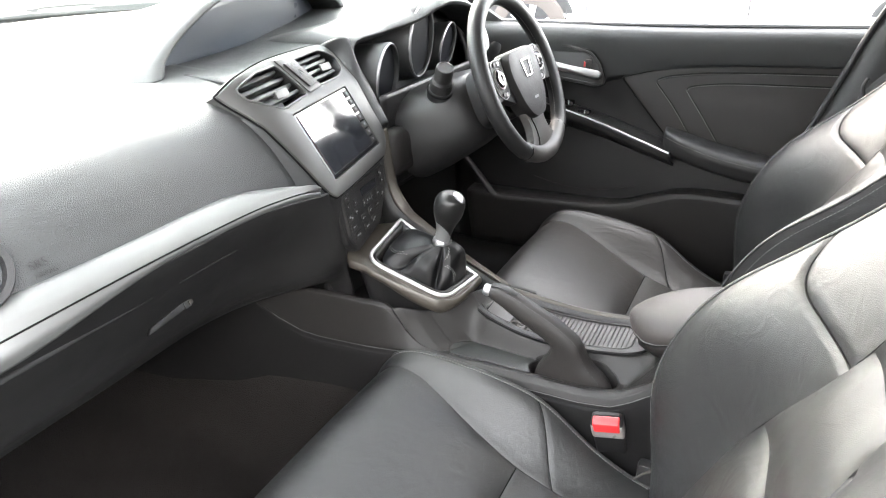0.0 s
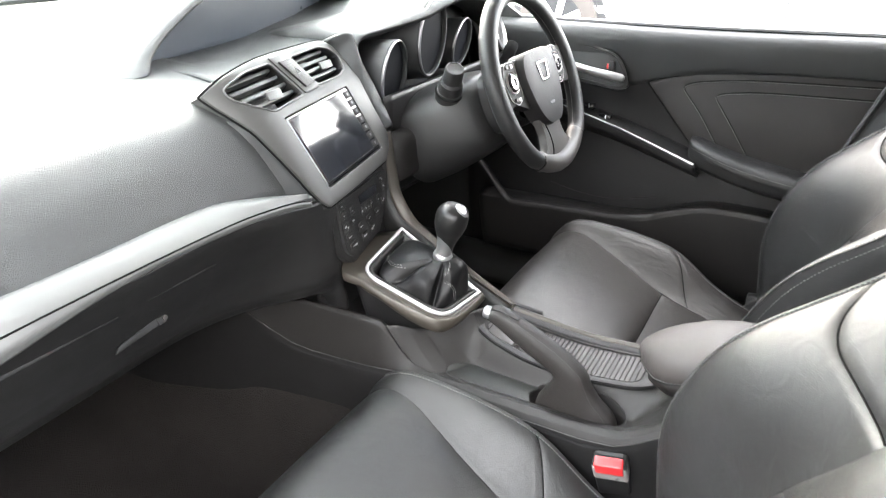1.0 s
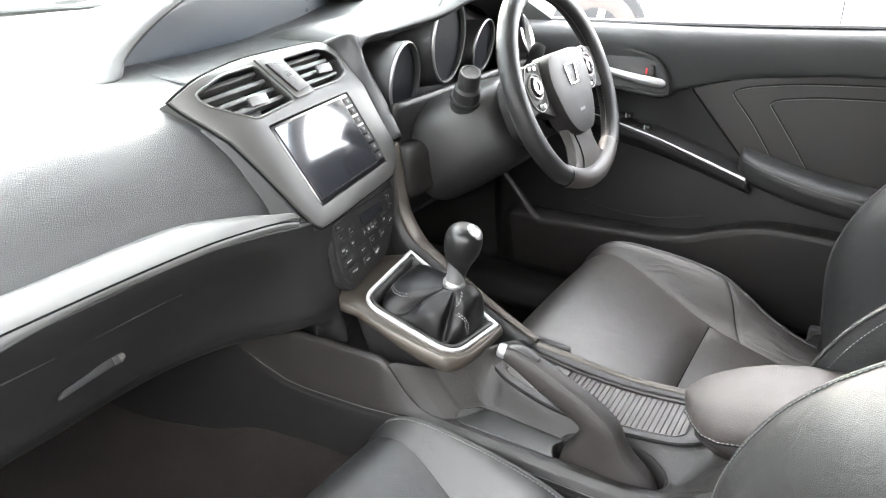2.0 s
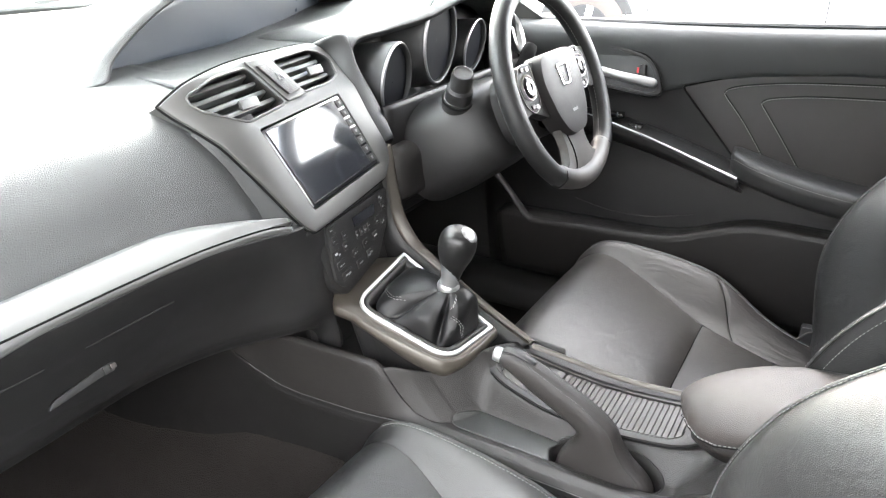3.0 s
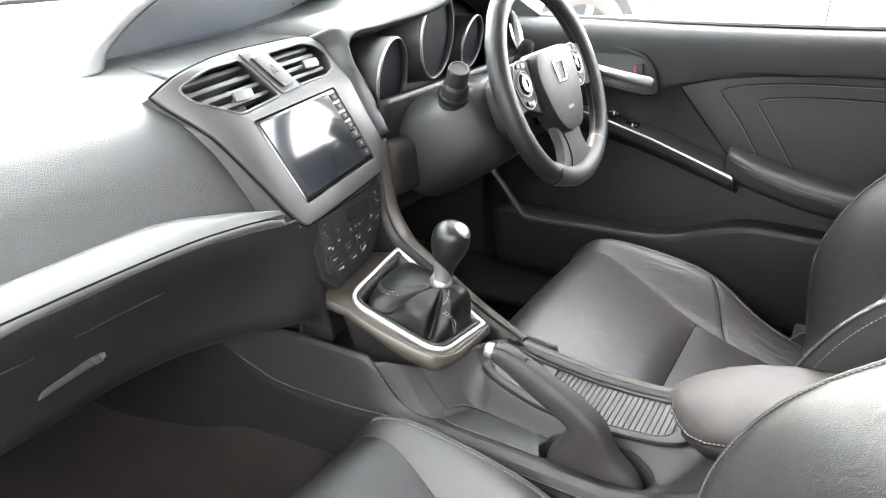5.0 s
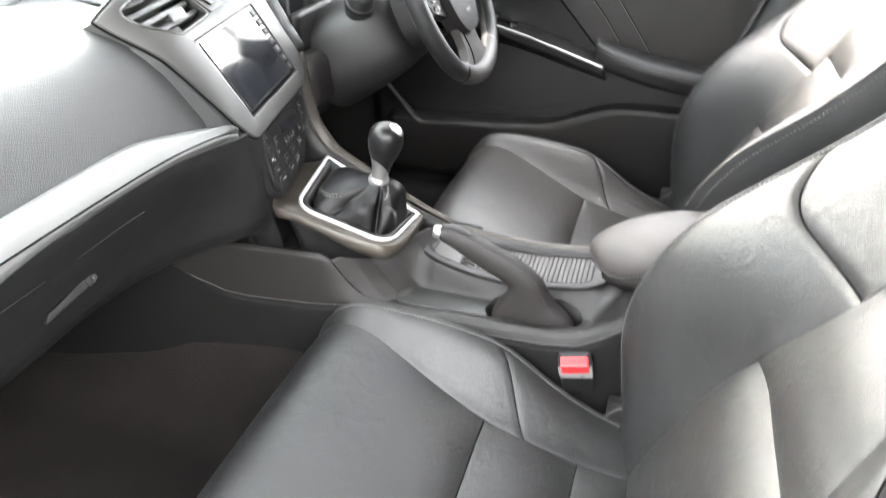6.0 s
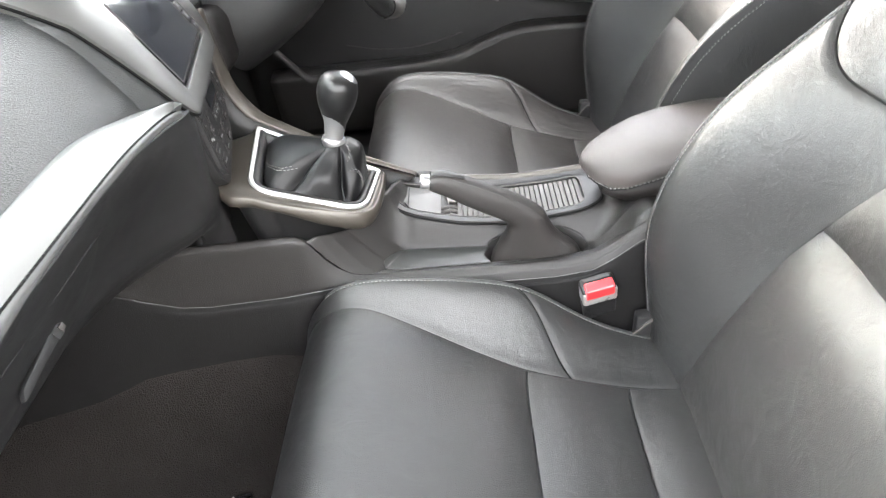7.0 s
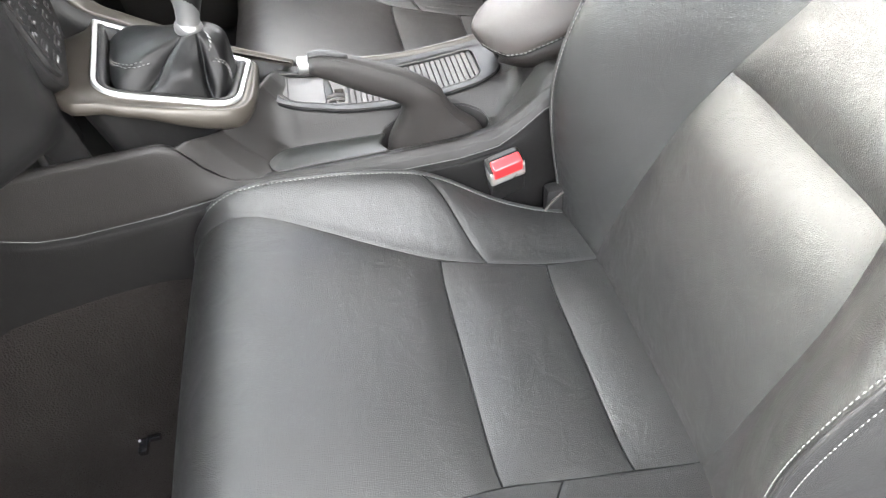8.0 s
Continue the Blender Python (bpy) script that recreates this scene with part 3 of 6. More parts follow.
# ---- dashboard ----
FACE = Matrix.Translation((-0.011, 0.213, 0.897)) @ Matrix(((0.984, -0.087 - 0.157, 0.154), (0.176, 0.404 - 0.028, -0.898), (0.015, 0.911 - 0.002, 0.413))).to_4x4()


def face_bend(a, b):
    return -0.30 * max(0.0, b - 0.06) - 8.0 * max(0.0, -a - 0.11) ** 2


def on_face(a, b, n=0.0):
    return FACE @ Vector((a, b, n + face_bend(a, b)))


def build_dashboard():
    dash = thing("dashboard", (-0.2, 0.5, 0.6), "black soft-touch dashboard with centre screen and bright shelf pad", "dashboard")
    # upper pad: from the shelf pad up over the top to the windscreen
    xs = (-0.76, -0.68, -0.52, -0.36, -0.22, -0.10)
    rows = []
    for x in xs:
        k = max(0, (-0.55 - x) / 0.2)
        dip = 0.035 * max(0, (x + 0.34) / 0.24)
        rows.append([(x, 0.195 + 0.03 * k, 0.872 - dip), (x, 0.205 + 0.03 * k, 0.895 - dip * 0.7), (x, 0.235 + 0.02 * k, 0.945), (x, 0.285 + 0.02 * k, 0.985 - 0.01 * k), (x, 0.38, 1.005 - 0.012 * k), (x, 0.60, 1.018 - 0.01 * k), (x, 0.85, 1.030 - 0.02 * k), (x, 1.20 - 0.14 * k, 1.034 - 0.03 * k)])
    part("upper_pad", sheet(net(rows, 50, 60), 0.012), VINYL, dash, "grained black soft upper pad")
    # top behind the centre and the instruments
    rows = [[(x, 0.41, 1.004), (x, 0.6, 1.018), (x, 0.85, 1.030), (x, 1.24 - 0.35 * x * x, 1.034)] for x in (-0.10, 0.1, 0.3, 0.55, 0.76)]
    part("top_panel", sheet(net(rows, 30, 20), 0.012), VINYL, dash)
    # unseen block inside the dashboard, added to stop sunlight leaking through
    part("leak_block", joined(box(0.33, 0.68, 0.80, 0.84, 0.62, 0.36, 0.01), box(-0.42, 0.68, 0.80, 0.66, 0.5, 0.36, 0.01)), PLASTIC, dash, "unseen black block against light leaks")
    # shelf pad, lightened by the sky sheen painted into its colour
    rows = []
    for x, dz, ty in ((-0.70, -0.012, 0.03), (-0.62, 0.0, 0.012), (-0.45, 0.003, 0), (-0.30, 0.001, 0), (-0.22, -0.006, 0), (-0.17, -0.014, 0), (-0.142, -0.022, 0.0)):
        w = 1.0 if x < -0.28 else max(0.12, (-0.135 - x) / 0.145)
        e = 1.0 if x < -0.60 else 0.0
        rows.append([(x, 0.200 + ty - 0.035 * (1 - w), 0.880 + dz - 0.012 * (1 - w)), (x, 0.190 + ty - 0.026 * (1 - w), 0.8795 + dz - 0.012 * (1 - w)), (x, 0.175 + ty - 0.010 * (1 - w), 0.872 + dz), (x, 0.164 + ty, 0.864 + dz), (x, 0.160 + ty - 0.008 * e, 0.859 + dz - 0.012 * e), (x, 0.1605 + ty - 0.006 * e, 0.853 + dz - 0.022 * e)])
    g = net(rows, 70, 26)
    part("shelf_pad", sheet(g, 0.01), STRIP, dash, "grained shelf pad with its sky sheen in the colour")
    edge = g[:, 17]
    part("shelf_groove", tube(edge + np.array((0, -0.0002, 0.0002)), 0.0011, 6), DARK_THREAD, dash, "dark sewn groove")
    part("shelf_stitching", stitches(edge[2:], lift=(0, -0.0006, 0.0008), r=0.0009), DARK_THREAD, dash, "dark stitching")
    # lower fascia with the glovebox lid
    low = lambda x: (max(0, (-0.55 - x) / 0.2), -0.022 * max(0, (x + 0.28) / 0.14))
    rows = []
    for x in (-0.74, -0.62, -0.45, -0.30, -0.20, -0.12):
        k, d = low(x)
        n = min(1.0, max(0, (x + 0.24) / 0.12))
        back = [(0.170 + 0.035 * k, 0.838 + d), (0.192 + 0.02 * k, 0.806 + d), (0.222, 0.765 + d * 0.5), (0.250, 0.72), (0.285, 0.668), (0.35, 0.63), (0.60, 0.60)]
        fore = [(0.164, 0.815), (0.168, 0.79), (0.174, 0.755), (0.182, 0.715), (0.196, 0.672), (0.25, 0.64), (0.5, 0.60)]
        rows.append([(x, 0.1615 + 0.04 * k, 0.855 + d)] + [(x, p[0] * (1 - n) + q[0] * n, p[1] * (1 - n) + q[1] * n) for p, q in zip(back, fore)])
    rows.append([(-0.055, 0.186, z) for z in (0.835, 0.815, 0.79, 0.755, 0.715, 0.672, 0.64, 0.60)])
    g = net(rows, 50, 60)
    part("lower_fascia", sheet(g, 0.012), PLASTIC, dash, "dark plastic lower fascia")
    # glovebox lid, proud of the fascia
    rows = []
    for x in (-0.655, -0.55, -0.42, -0.30, -0.205):
        rows.append([(x, 0.1942, 0.803), (x, 0.2082, 0.784), (x, 0.2225, 0.763), (x, 0.2495, 0.72), (x, 0.2842, 0.668)])
    g = net(rows, 40, 24)
    lid = part("glovebox_lid", sheet(g, 0.010), PLASTIC, dash, "black plastic glovebox lid")
    h = basis((-0.418, 0.232, 0.741), (1, 0.0, 0.03), (0, 0.35, 0.9))
    part("latch", joined(plate(rounded([(-0.030, -0.006), (0.045, -0.002), (0.052, 0.006), (0.045, 0.009), (-0.022, 0.002)], 0.004), 0.005, h, bevel=0.002), box(0.042, 0.002, 0.004, 0.012, 0.010, 0.005, 0.002, m=h)), PLASTIC, lid, "dark glovebox latch")
    part("latch_end", box(0.047, 0.003, 0.007, 0.007, 0.006, 0.003, 0.001, m=h), SLAT, lid, "small grey latch end")
    for word, size, dz in (("SRS", 0.0135, 0.0), ("AIRBAG", 0.0075, -0.010)):
        cu = bpy.data.curves.new("airbag_lettering", "FONT")
        cu.body, cu.size, cu.extrude = word, size, 0.0004
        cu.materials.append(PLASTIC)
        ob = new("airbag_lettering", cu)
        ob.parent = dash
        ob.matrix_parent_inverse = dash.matrix_basis.inverted()
        ob.matrix_basis = basis((-0.574, 0.2060, 0.896), (1, -0.03, 0.0), (0.0, 0.50, 0.86)) @ Matrix.Translation((0, dz, 0.0012))
    # round outlet at the end of the dash
    o = basis((-0.628, 0.222, 0.915), (1, -0.10, 0), (0.03, 0.45, 0.9))
    ring = part("side_vent", lathe([(0.028, -0.01), (0.042, 0.0), (0.045, 0.004), (0.043, 0.009), (0.036, 0.008), (0.034, -0.012)], o), PLASTIC, dash, "round black air vent")
    for i in range(5):
        part("vane", box(0, -0.022 + 0.011 * i, -0.002, 0.062 - 0.02 * abs(i - 2) * 0.5, 0.002, 0.012, 0.0006, 1, m=o), PLASTIC, ring)
    # centre face with vent and screen openings
    out = spline([(-0.168, 0.131), (-0.150, 0.138), (-0.12, 0.145), (-0.039, 0.152), (0.061, 0.150), (0.128, 0.1465), (0.150, 0.1385), (0.158, 0.122), (0.152, 0.088), (0.146, 0.045), (0.142, 0.0), (0.140, -0.042), (0.122, -0.066), (0.09, -0.084)], 70)
    low = spline([(0.09, -0.084), (0.0, -0.086), (-0.10, -0.087), (-0.122, -0.083), (-0.132, -0.058), (-0.137, -0.03), (-0.146, 0.02), (-0.157, 0.076), (-0.165, 0.110), (-0.168, 0.131)], 60)
    hull = np.vstack([out[:-1], low[:-1]])
    vl = rounded([(-0.146, 0.128), (-0.092, 0.139), (-0.026, 0.139), (-0.016, 0.077), (-0.107, 0.073), (-0.144, 0.108)], 0.010)
    vr = rounded([(0.030, 0.137), (0.116, 0.137), (0.138, 0.129), (0.149, 0.112), (0.136, 0.088), (0.105, 0.080), (0.034, 0.081)], 0.007)
    scr = rounded([(-0.099, 0.060), (0.097, 0.060), (0.097, -0.060), (-0.097, -0.062)], 0.004)
    part("centre_face", plate(hull, 0.030, FACE @ Matrix.Translation((0, 0, -0.024)), holes=[vl, vr, scr], bevel=0.0025, bend=face_bend), FACE_GREY, dash, "bronze-grey satin centre fascia")
    part("face_outline", tube([on_face(p[0] * 1.004, p[1] * 1.006, 0.0015) for p in hull], 0.0017, 6, closed=True), DARK_THREAD, dash, "dark joint round the centre fascia")
    skirt = [p for p in low if p[0] < -0.118 and p[1] < 0.094]
    g = np.array([[on_face(p[0] + 0.002, p[1], 0.0005), on_face(p[0] - 0.004, p[1] - 0.001, -0.0035), on_face(p[0] - 0.012, p[1] - 0.003, -0.010), on_face(p[0] - 0.026, p[1] - 0.006, -0.018), on_face(p[0] - 0.040, p[1] - 0.010, -0.022)] for p in skirt])
    part("fascia_skirt", sheet(g, 0.004), VINYL, dash, "grained pad rising to the fascia")
    # well behind the face
    for loop in (vl, vr):
        wall = np.array([[FACE @ Vector((p[0], p[1], z + face_bend(p[0], p[1]))) for p in loop] for z in (-0.085, 0.001)])
        part("vent_wall", sheet(wall, 0.0, wrap=True), DIAL, dash)
        part("vent_back", plate(loop, 0.003, FACE @ Matrix.Translation((0, 0, -0.087)), bend=face_bend), DIAL, dash)
    for x0, x1, y0, y1, lean in ((-0.146, -0.016, 0.082, 0.132, -0.010), (0.034, 0.137, 0.087, 0.129, -0.006)):
        for i in range(4):
            f = (i + 0.35) / 3.6
            b = y0 + (y1 - y0) * f
            xa = x0 + 0.034 * (1 - f) ** 1.5 if x0 < 0 else x0 - 0.003 * f
            xb = x1 + lean * f if x0 < 0 else x1 - 0.010 * (1 - f) - 0.016 * max(0.0, f - 0.55)
            ends = [on_face(xa, b, -0.012), on_face(xb, b, -0.012)]
            m = basis((ends[0] + ends[1]) / 2, ends[1] - ends[0], FACE.to_3x3() @ Vector((0, 0.30, 1)))
            part("vent_slat", box(0, 0, 0, (ends[1] - ends[0]).length, 0.018, 0.0062, 0.0022, 2, m=m), VENT, dash)
        c = on_face((-0.072 if x0 < 0 else 0.100), 0.095 if x0 < 0 else 0.105, 0.001)
        m = basis(c, FACE.to_3x3() @ Vector((1, -0.06, 0)), FACE.to_3x3() @ Vector((0, 1, 0)))
        part("vent_tab", joined(box(0, 0, 0.002, 0.036, 0.013, 0.0045, 0.002, m=m), box(0, -0.003, -0.005, 0.020, 0.006, 0.012, 0.001, m=m)), VENT, dash, "vent thumb tab")
    part("vent_frame", joined(tube([on_face(*p, 0.0052) for p in vl], 0.0019, 8, closed=True), tube([on_face(*p, 0.0052) for p in vr], 0.0019, 8, closed=True)), FACE_GREY, dash, "thin grey vent surround")
    # hazard switch
    hz = rounded([(-0.022, 0.147), (0.026, 0.146), (0.032, 0.079), (-0.013, 0.078)], 0.004)
    part("hazard_bridge", plate(hz, 0.009, FACE @ Matrix.Translation((0, 0, 0.0)), bevel=0.002, bend=face_bend), FACE_GREY, dash, "grey bridge between the vents")
    hz = rounded([(-0.013, 0.136), (0.018, 0.135), (0.024, 0.087), (-0.004, 0.086)], 0.003)
    part("hazard_switch", plate(hz, 0.004, FACE @ Matrix.Translation((0, 0, 0.0085)), bevel=0.0012, bend=face_bend), PLASTIC_SOFT, dash, "black hazard light switch")
    tri = [on_face(0.006 + 0.007 * math.cos(a), 0.112 + 0.007 * math.sin(a), 0.0135) for a in (1.57, 3.67, 5.76)]
    part("hazard_mark", tube(tri, 0.0006, 5, closed=True), GREY_INK, dash)
    # screen unit
    unit = part("screen", plate(rounded([(-0.0975, 0.0585), (0.0955, 0.0585), (0.0955, -0.0585), (-0.0955, -0.0605)], 0.004), 0.006, FACE @ Matrix.Translation((0, 0, -0.002)), bevel=0.0015), GLOSS, dash, "glossy black touch screen unit")
    part("screen_glass", plate(rounded([(-0.090, 0.054), (0.074, 0.054), (0.074, -0.052), (-0.089, -0.054)], 0.002), 0.0012, FACE @ Matrix.Translation((0, 0, 0.004))), GLASS_BLACK, unit, "dark reflective display glass")
    part("screen_rim", tube([FACE @ Vector((*p, 0.0047)) for p in rounded([(-0.0905, 0.0545), (0.0745, 0.0545), (0.0745, -0.0525), (-0.0895, -0.0545)], 0.002)], 0.0007, 5, closed=True), SLAT, unit, "thin grey screen rim")
    for i in range(7):
        y = 0.047 - 0.0155 * i
        part("button", plate(rounded([(0.0775, y + 0.006), (0.0925, y + 0.006), (0.0925, y - 0.006), (0.0775, y - 0.006)], 0.0015), 0.0018, FACE @ Matrix.Translation((0, 0, 0.004)), bevel=0.0005), HUB, unit)
        part("button_mark", plate([(0.0822, y + 0.0026), (0.0884, y + 0.0026), (0.0870, y - 0.0022), (0.0834, y - 0.0022)], 0.0003, FACE @ Matrix.Translation((0, 0, 0.0059))), GREY_INK, unit)
    # climate panel below, set back
    CL = basis((-0.03, 0.183, 0.752), (0.984, 0.176, 0.015), (0, 0.15, 0.99))
    body = rounded([(-0.060, 0.075), (0.160, 0.075), (0.160, 0.03), (0.150, -0.012), (0.10, -0.055), (-0.012, -0.066), (-0.040, -0.040)], 0.012)
    part("climate_surround", plate(body, 0.05, CL @ Matrix.Translation((0, 0, -0.052)), bevel=0.004), PLASTIC, dash, "black lower centre stack")
    face = rounded([(-0.030, 0.050), (0.158, 0.043), (0.150, 0.012), (0.128, -0.014), (0.085, -0.042), (-0.018, -0.050), (-0.034, -0.030)], 0.008)
    panel = part("climate_panel", plate(face, 0.005, CL @ Matrix.Translation((0, 0, -0.002)), bevel=0.0015), PLASTIC, dash, "black climate control panel")
    part("readout", plate(rounded([(0.04, 0.036), (0.108, 0.033), (0.104, 0.018), (0.042, 0.020)], 0.002), 0.001, CL @ Matrix.Translation((0, 0, 0.003))), GLASS_BLACK, panel, "small dark display")
    random.seed(4)
    keys = [(-0.016, 0.040, 0.020), (-0.016, 0.024, 0.014), (0.012, 0.022, 0.014), (0.130, 0.034, 0.012), (0.134, 0.018, 0.012), (-0.018, 0.004, 0.018), (0.006, 0.006, 0.012), (0.044, 0.008, 0.008), (0.056, 0.0075, 0.008), (0.068, 0.007, 0.008), (0.080, 0.0065, 0.008), (0.108, 0.006, 0.014), (0.122, -0.004, 0.012), (-0.014, -0.014, 0.022), (0.028, -0.014, 0.016), (0.060, -0.013, 0.016), (0.092, -0.014, 0.014), (-0.006, -0.033, 0.026), (0.034, -0.034, 0.020), (0.066, -0.032, 0.018)]
    for x, y, w in keys:
        part("key", box(x, y, 0.0032, w, 0.0125, 0.0024, 0.001, 1, m=CL), PLASTIC_SOFT, panel)
        for k in range(random.choice((1, 2, 2))):
            part("key_mark", box(x + (k - 0.5) * w * 0.35 + random.uniform(-0.001, 0.001), y + random.uniform(-0.002, 0.002), 0.0045, w * random.uniform(0.18, 0.4), random.choice((0.0010, 0.0022, 0.0030)), 0.0004, 0, m=CL), WHITE_INK, panel)
    # strip of trim that sweeps from the face down to the console
    a = spline([(0.131, 0.221, 0.858), (0.130, 0.218, 0.834), (0.129, 0.214, 0.787), (0.128, 0.208, 0.742), (0.128, 0.188, 0.705), (0.127, 0.152, 0.682), (0.126, 0.118, 0.662), (0.118, 0.040, 0.622), (0.106, -0.052, 0.588)], 60)
    b = spline([(0.146, 0.214, 0.860), (0.147, 0.212, 0.838), (0.148, 0.206, 0.791), (0.148, 0.196, 0.742), (0.148, 0.168, 0.698), (0.144, 0.140, 0.680), (0.140, 0.110, 0.664), (0.130, 0.036, 0.626), (0.114, -0.054, 0.592)], 60)
    g = np.array([[p * (1 - f) + q * f + np.array((0.003, -0.006, 0.004)) * math.sin(math.pi * f) for f in np.linspace(0, 1, 8)] for p, q in zip(a, b)])
    part("sweep_trim", sheet(g, 0.012), GREY_TRIM, dash, "bronze-grey trim sweeping down to the console")
    # pale side of the dash between the centre face and the instruments
    e = spline([tuple(on_face(*p, -0.004)) for p in ((0.150, 0.140), (0.160, 0.118), (0.150, 0.080), (0.143, 0.040), (0.139, 0.0), (0.138, -0.040))], 30)
    h = spline([(0.150, 0.285, 1.022), (0.146, 0.276, 1.000), (0.150, 0.272, 0.968), (0.172, 0.270, 0.931), (0.182, 0.258, 0.893), (0.164, 0.226, 0.858)], 30)
    g = np.array([[p * (1 - f) + q * f + np.array((0.004, -0.012, 0.012)) * math.sin(math.pi * f) ** 0.8 for f in np.linspace(0, 1, 12)] for p, q in zip(e, h)])
    part("face_side", sheet(g, 0.01), VINYL, dash, "grained pale side of the dash")
    # inner wall between the trim and the climate panel
    g = np.array([[np.array((p[0] - 0.006 * f, p[1] + 0.06 * f, p[2] - 0.05 * f)) for f in np.linspace(0, 1, 4)] for p in a])
    part("sweep_side", sheet(g, 0.004), PLASTIC, dash)
    g = np.array([[np.array((p[0] + 0.004 * f, p[1] + 0.10 * f, p[2] - 0.09 * f)) for f in np.linspace(0, 1, 4)] for p in b])
    part("sweep_outer_side", sheet(g, 0.004, seen_from=(0.6, -0.2, 1.0)), PLASTIC, dash)


build_dashboard()


def build_cowls():
    cowl = thing("display_hood", (0.1, 0.55, 1.0), "black grained hood over a recessed dark display", "dash hood")
    arch = [(-0.172, 0.405, 1.010), (-0.145, 0.42, 1.034), (-0.075, 0.43, 1.073), (0.02, 0.435, 1.108), (0.14, 0.44, 1.122), (0.25, 0.45, 1.110), (0.34, 0.46, 1.065), (0.36, 0.47, 1.03)]
    inner = spline(arch, 60)
    mid = np.array((0.10, 0.44, 1.03))
    ring = []
    for f, grow, dy in ((0, 0.99, 0.06), (1, 1.0, 0.030), (2, 1.03, 0.006), (3, 1.10, -0.006), (4, 1.20, 0.010), (5, 1.32, 0.10), (6, 1.45, 0.32)):
        c = (inner - mid) * np.array((grow, 1, grow if f < 5 else (1.0 if f == 5 else 0.4))) + mid + np.array((0, dy, 0.0))
        ring.append(c)
    part("hood", sheet(net(np.array(ring), 40, 60), 0.006), VINYL, cowl, "grained black hood")
    # recessed dark display
    g = np.array([[(p[0] * 0.98, p[1] + 0.05, 1.0 + (p[2] - 1.0) * f) for f in np.linspace(0, 1.0, 6)] for p in inner])
    part("display_panel", sheet(g, 0.004), PANEL_SKY, cowl, "dark display panel with the reflected sky in its colour")
    g = net([[(x, 0.285 + near, 0.992 + h), (x, 0.33 + 0.5 * near, 1.004 + h), (x, 0.40, 1.007 + h), (x, 0.46, 1.009 + h), (x, 0.56, 1.010 + h)] for x, h, near in ((-0.15, 0.0, 0.0), (-0.08, 0.0, 0.0), (0.0, 0.002, 0.006), (0.06, 0.005, 0.026), (0.10, 0.008, 0.032), (0.17, 0.018, 0.026), (0.24, 0.026, 0.0), (0.32, 0.040, 0.0), (0.45, 0.052, 0.0))], 40, 20)
    part("display_ledge", sheet(g, 0.006), VINYL, cowl, "grained black ledge")
    # instruments in front of the driver
    inst = thing("instrument_cluster", (0.38, 0.3, 0.9), "black instrument cluster with three ringed dials under a hood", "instrument cluster")
    front = spline([(0.206, 0.270, 0.863), (0.190, 0.270, 0.893), (0.170, 0.271, 0.931), (0.147, 0.274, 0.974), (0.145, 0.274, 1.006), (0.168, 0.272, 1.020), (0.235, 0.262, 1.024), (0.30, 0.225, 1.038), (0.36, 0.200, 1.060), (0.42, 0.195, 1.064), (0.52, 0.205, 1.045), (0.60, 0.225, 1.015), (0.64, 0.235, 0.95)], 60)
    rows = []
    for k, (dy, dz, sx) in enumerate(((0.075, -0.012, 0.97), (0.012, -0.006, 0.99), (0.0, 0.0, 1.0), (0.002, 0.006, 1.01), (0.03, 0.014, 1.05), (0.10, 0.020, 1.10), (0.20, 0.0, 1.16), (0.28, -0.03, 1.2))):
        c = front.copy()
        c[:, 0] = 0.37 + (c[:, 0] - 0.37) * sx
        c[:, 1] += dy
        c[:, 2] += dz * np.clip((c[:, 2] - 0.9) / 0.1, 0, 1)
        rows.append(c)
    part("hood", sheet(net(np.array(rows), 40, 60), 0.006), VINYL, inst, "grained black instrument hood")
    g = np.array([[(p[0], p[1] * 0.3 + 0.245, 0.86 + (p[2] - 0.012 - 0.86) * f) for f in np.linspace(0, 1, 8)] for p in front])
    part("backing", sheet(g, 0.004), VINYL, inst)
    for x, y, z, r, tall in ((0.224, 0.280, 0.939, 0.0475, 1.25), (0.350, 0.270, 0.991, 0.0615, 1.14), (0.488, 0.279, 0.960, 0.0465, 1.0)):
        m = basis((x, y, z), (1, 0.10, 0), (0, 0.12, 1.0)) @ Matrix.Diagonal((1, tall, 1, 1))
        rings = []
        for q, h in ((1.0, -0.05), (1.0, 0.02), (1.02, 0.026), (1.06, 0.028), (1.10, 0.024), (1.18, -0.09)):
            rings.append([m @ Vector((q * r * math.cos(a), q * r * math.sin(a), h + (0.016 * math.sin(a) if h > 0 else 0))) for a in np.linspace(0, 2 * math.pi, 44, endpoint=False)])
        pod = part("dial_pod", sheet(np.array([[tuple(p) for p in ring] for ring in rings]), wrap=True), VINYL, inst, "black dial pod")
        # only the bright arc of the ring: its highlight is put into the shape
        part("dial_ring_highlight", tube([m @ Vector((1.04 * r * math.cos(a), 1.04 * r * math.sin(a), 0.028 + 0.016 * math.sin(a))) for a in np.linspace(radians(70), radians(255), 50)], [0.0008, 0.0024, 0.0034, 0.0026, 0.0008], 8), SATIN, pod, "silver arc for the highlight on the dial ring")
        part("dial_face", sheet(np.array([[tuple(m @ Vector((q * r * math.cos(a), q * r * math.sin(a), 0.018 + 0.015 * q * math.sin(a)))) for a in np.linspace(0, 2 * math.pi, 44, endpoint=False)] for q in (0.02, 0.5, 1.0)]), wrap=True), SMOKED, pod, "dark smoked dial glass")
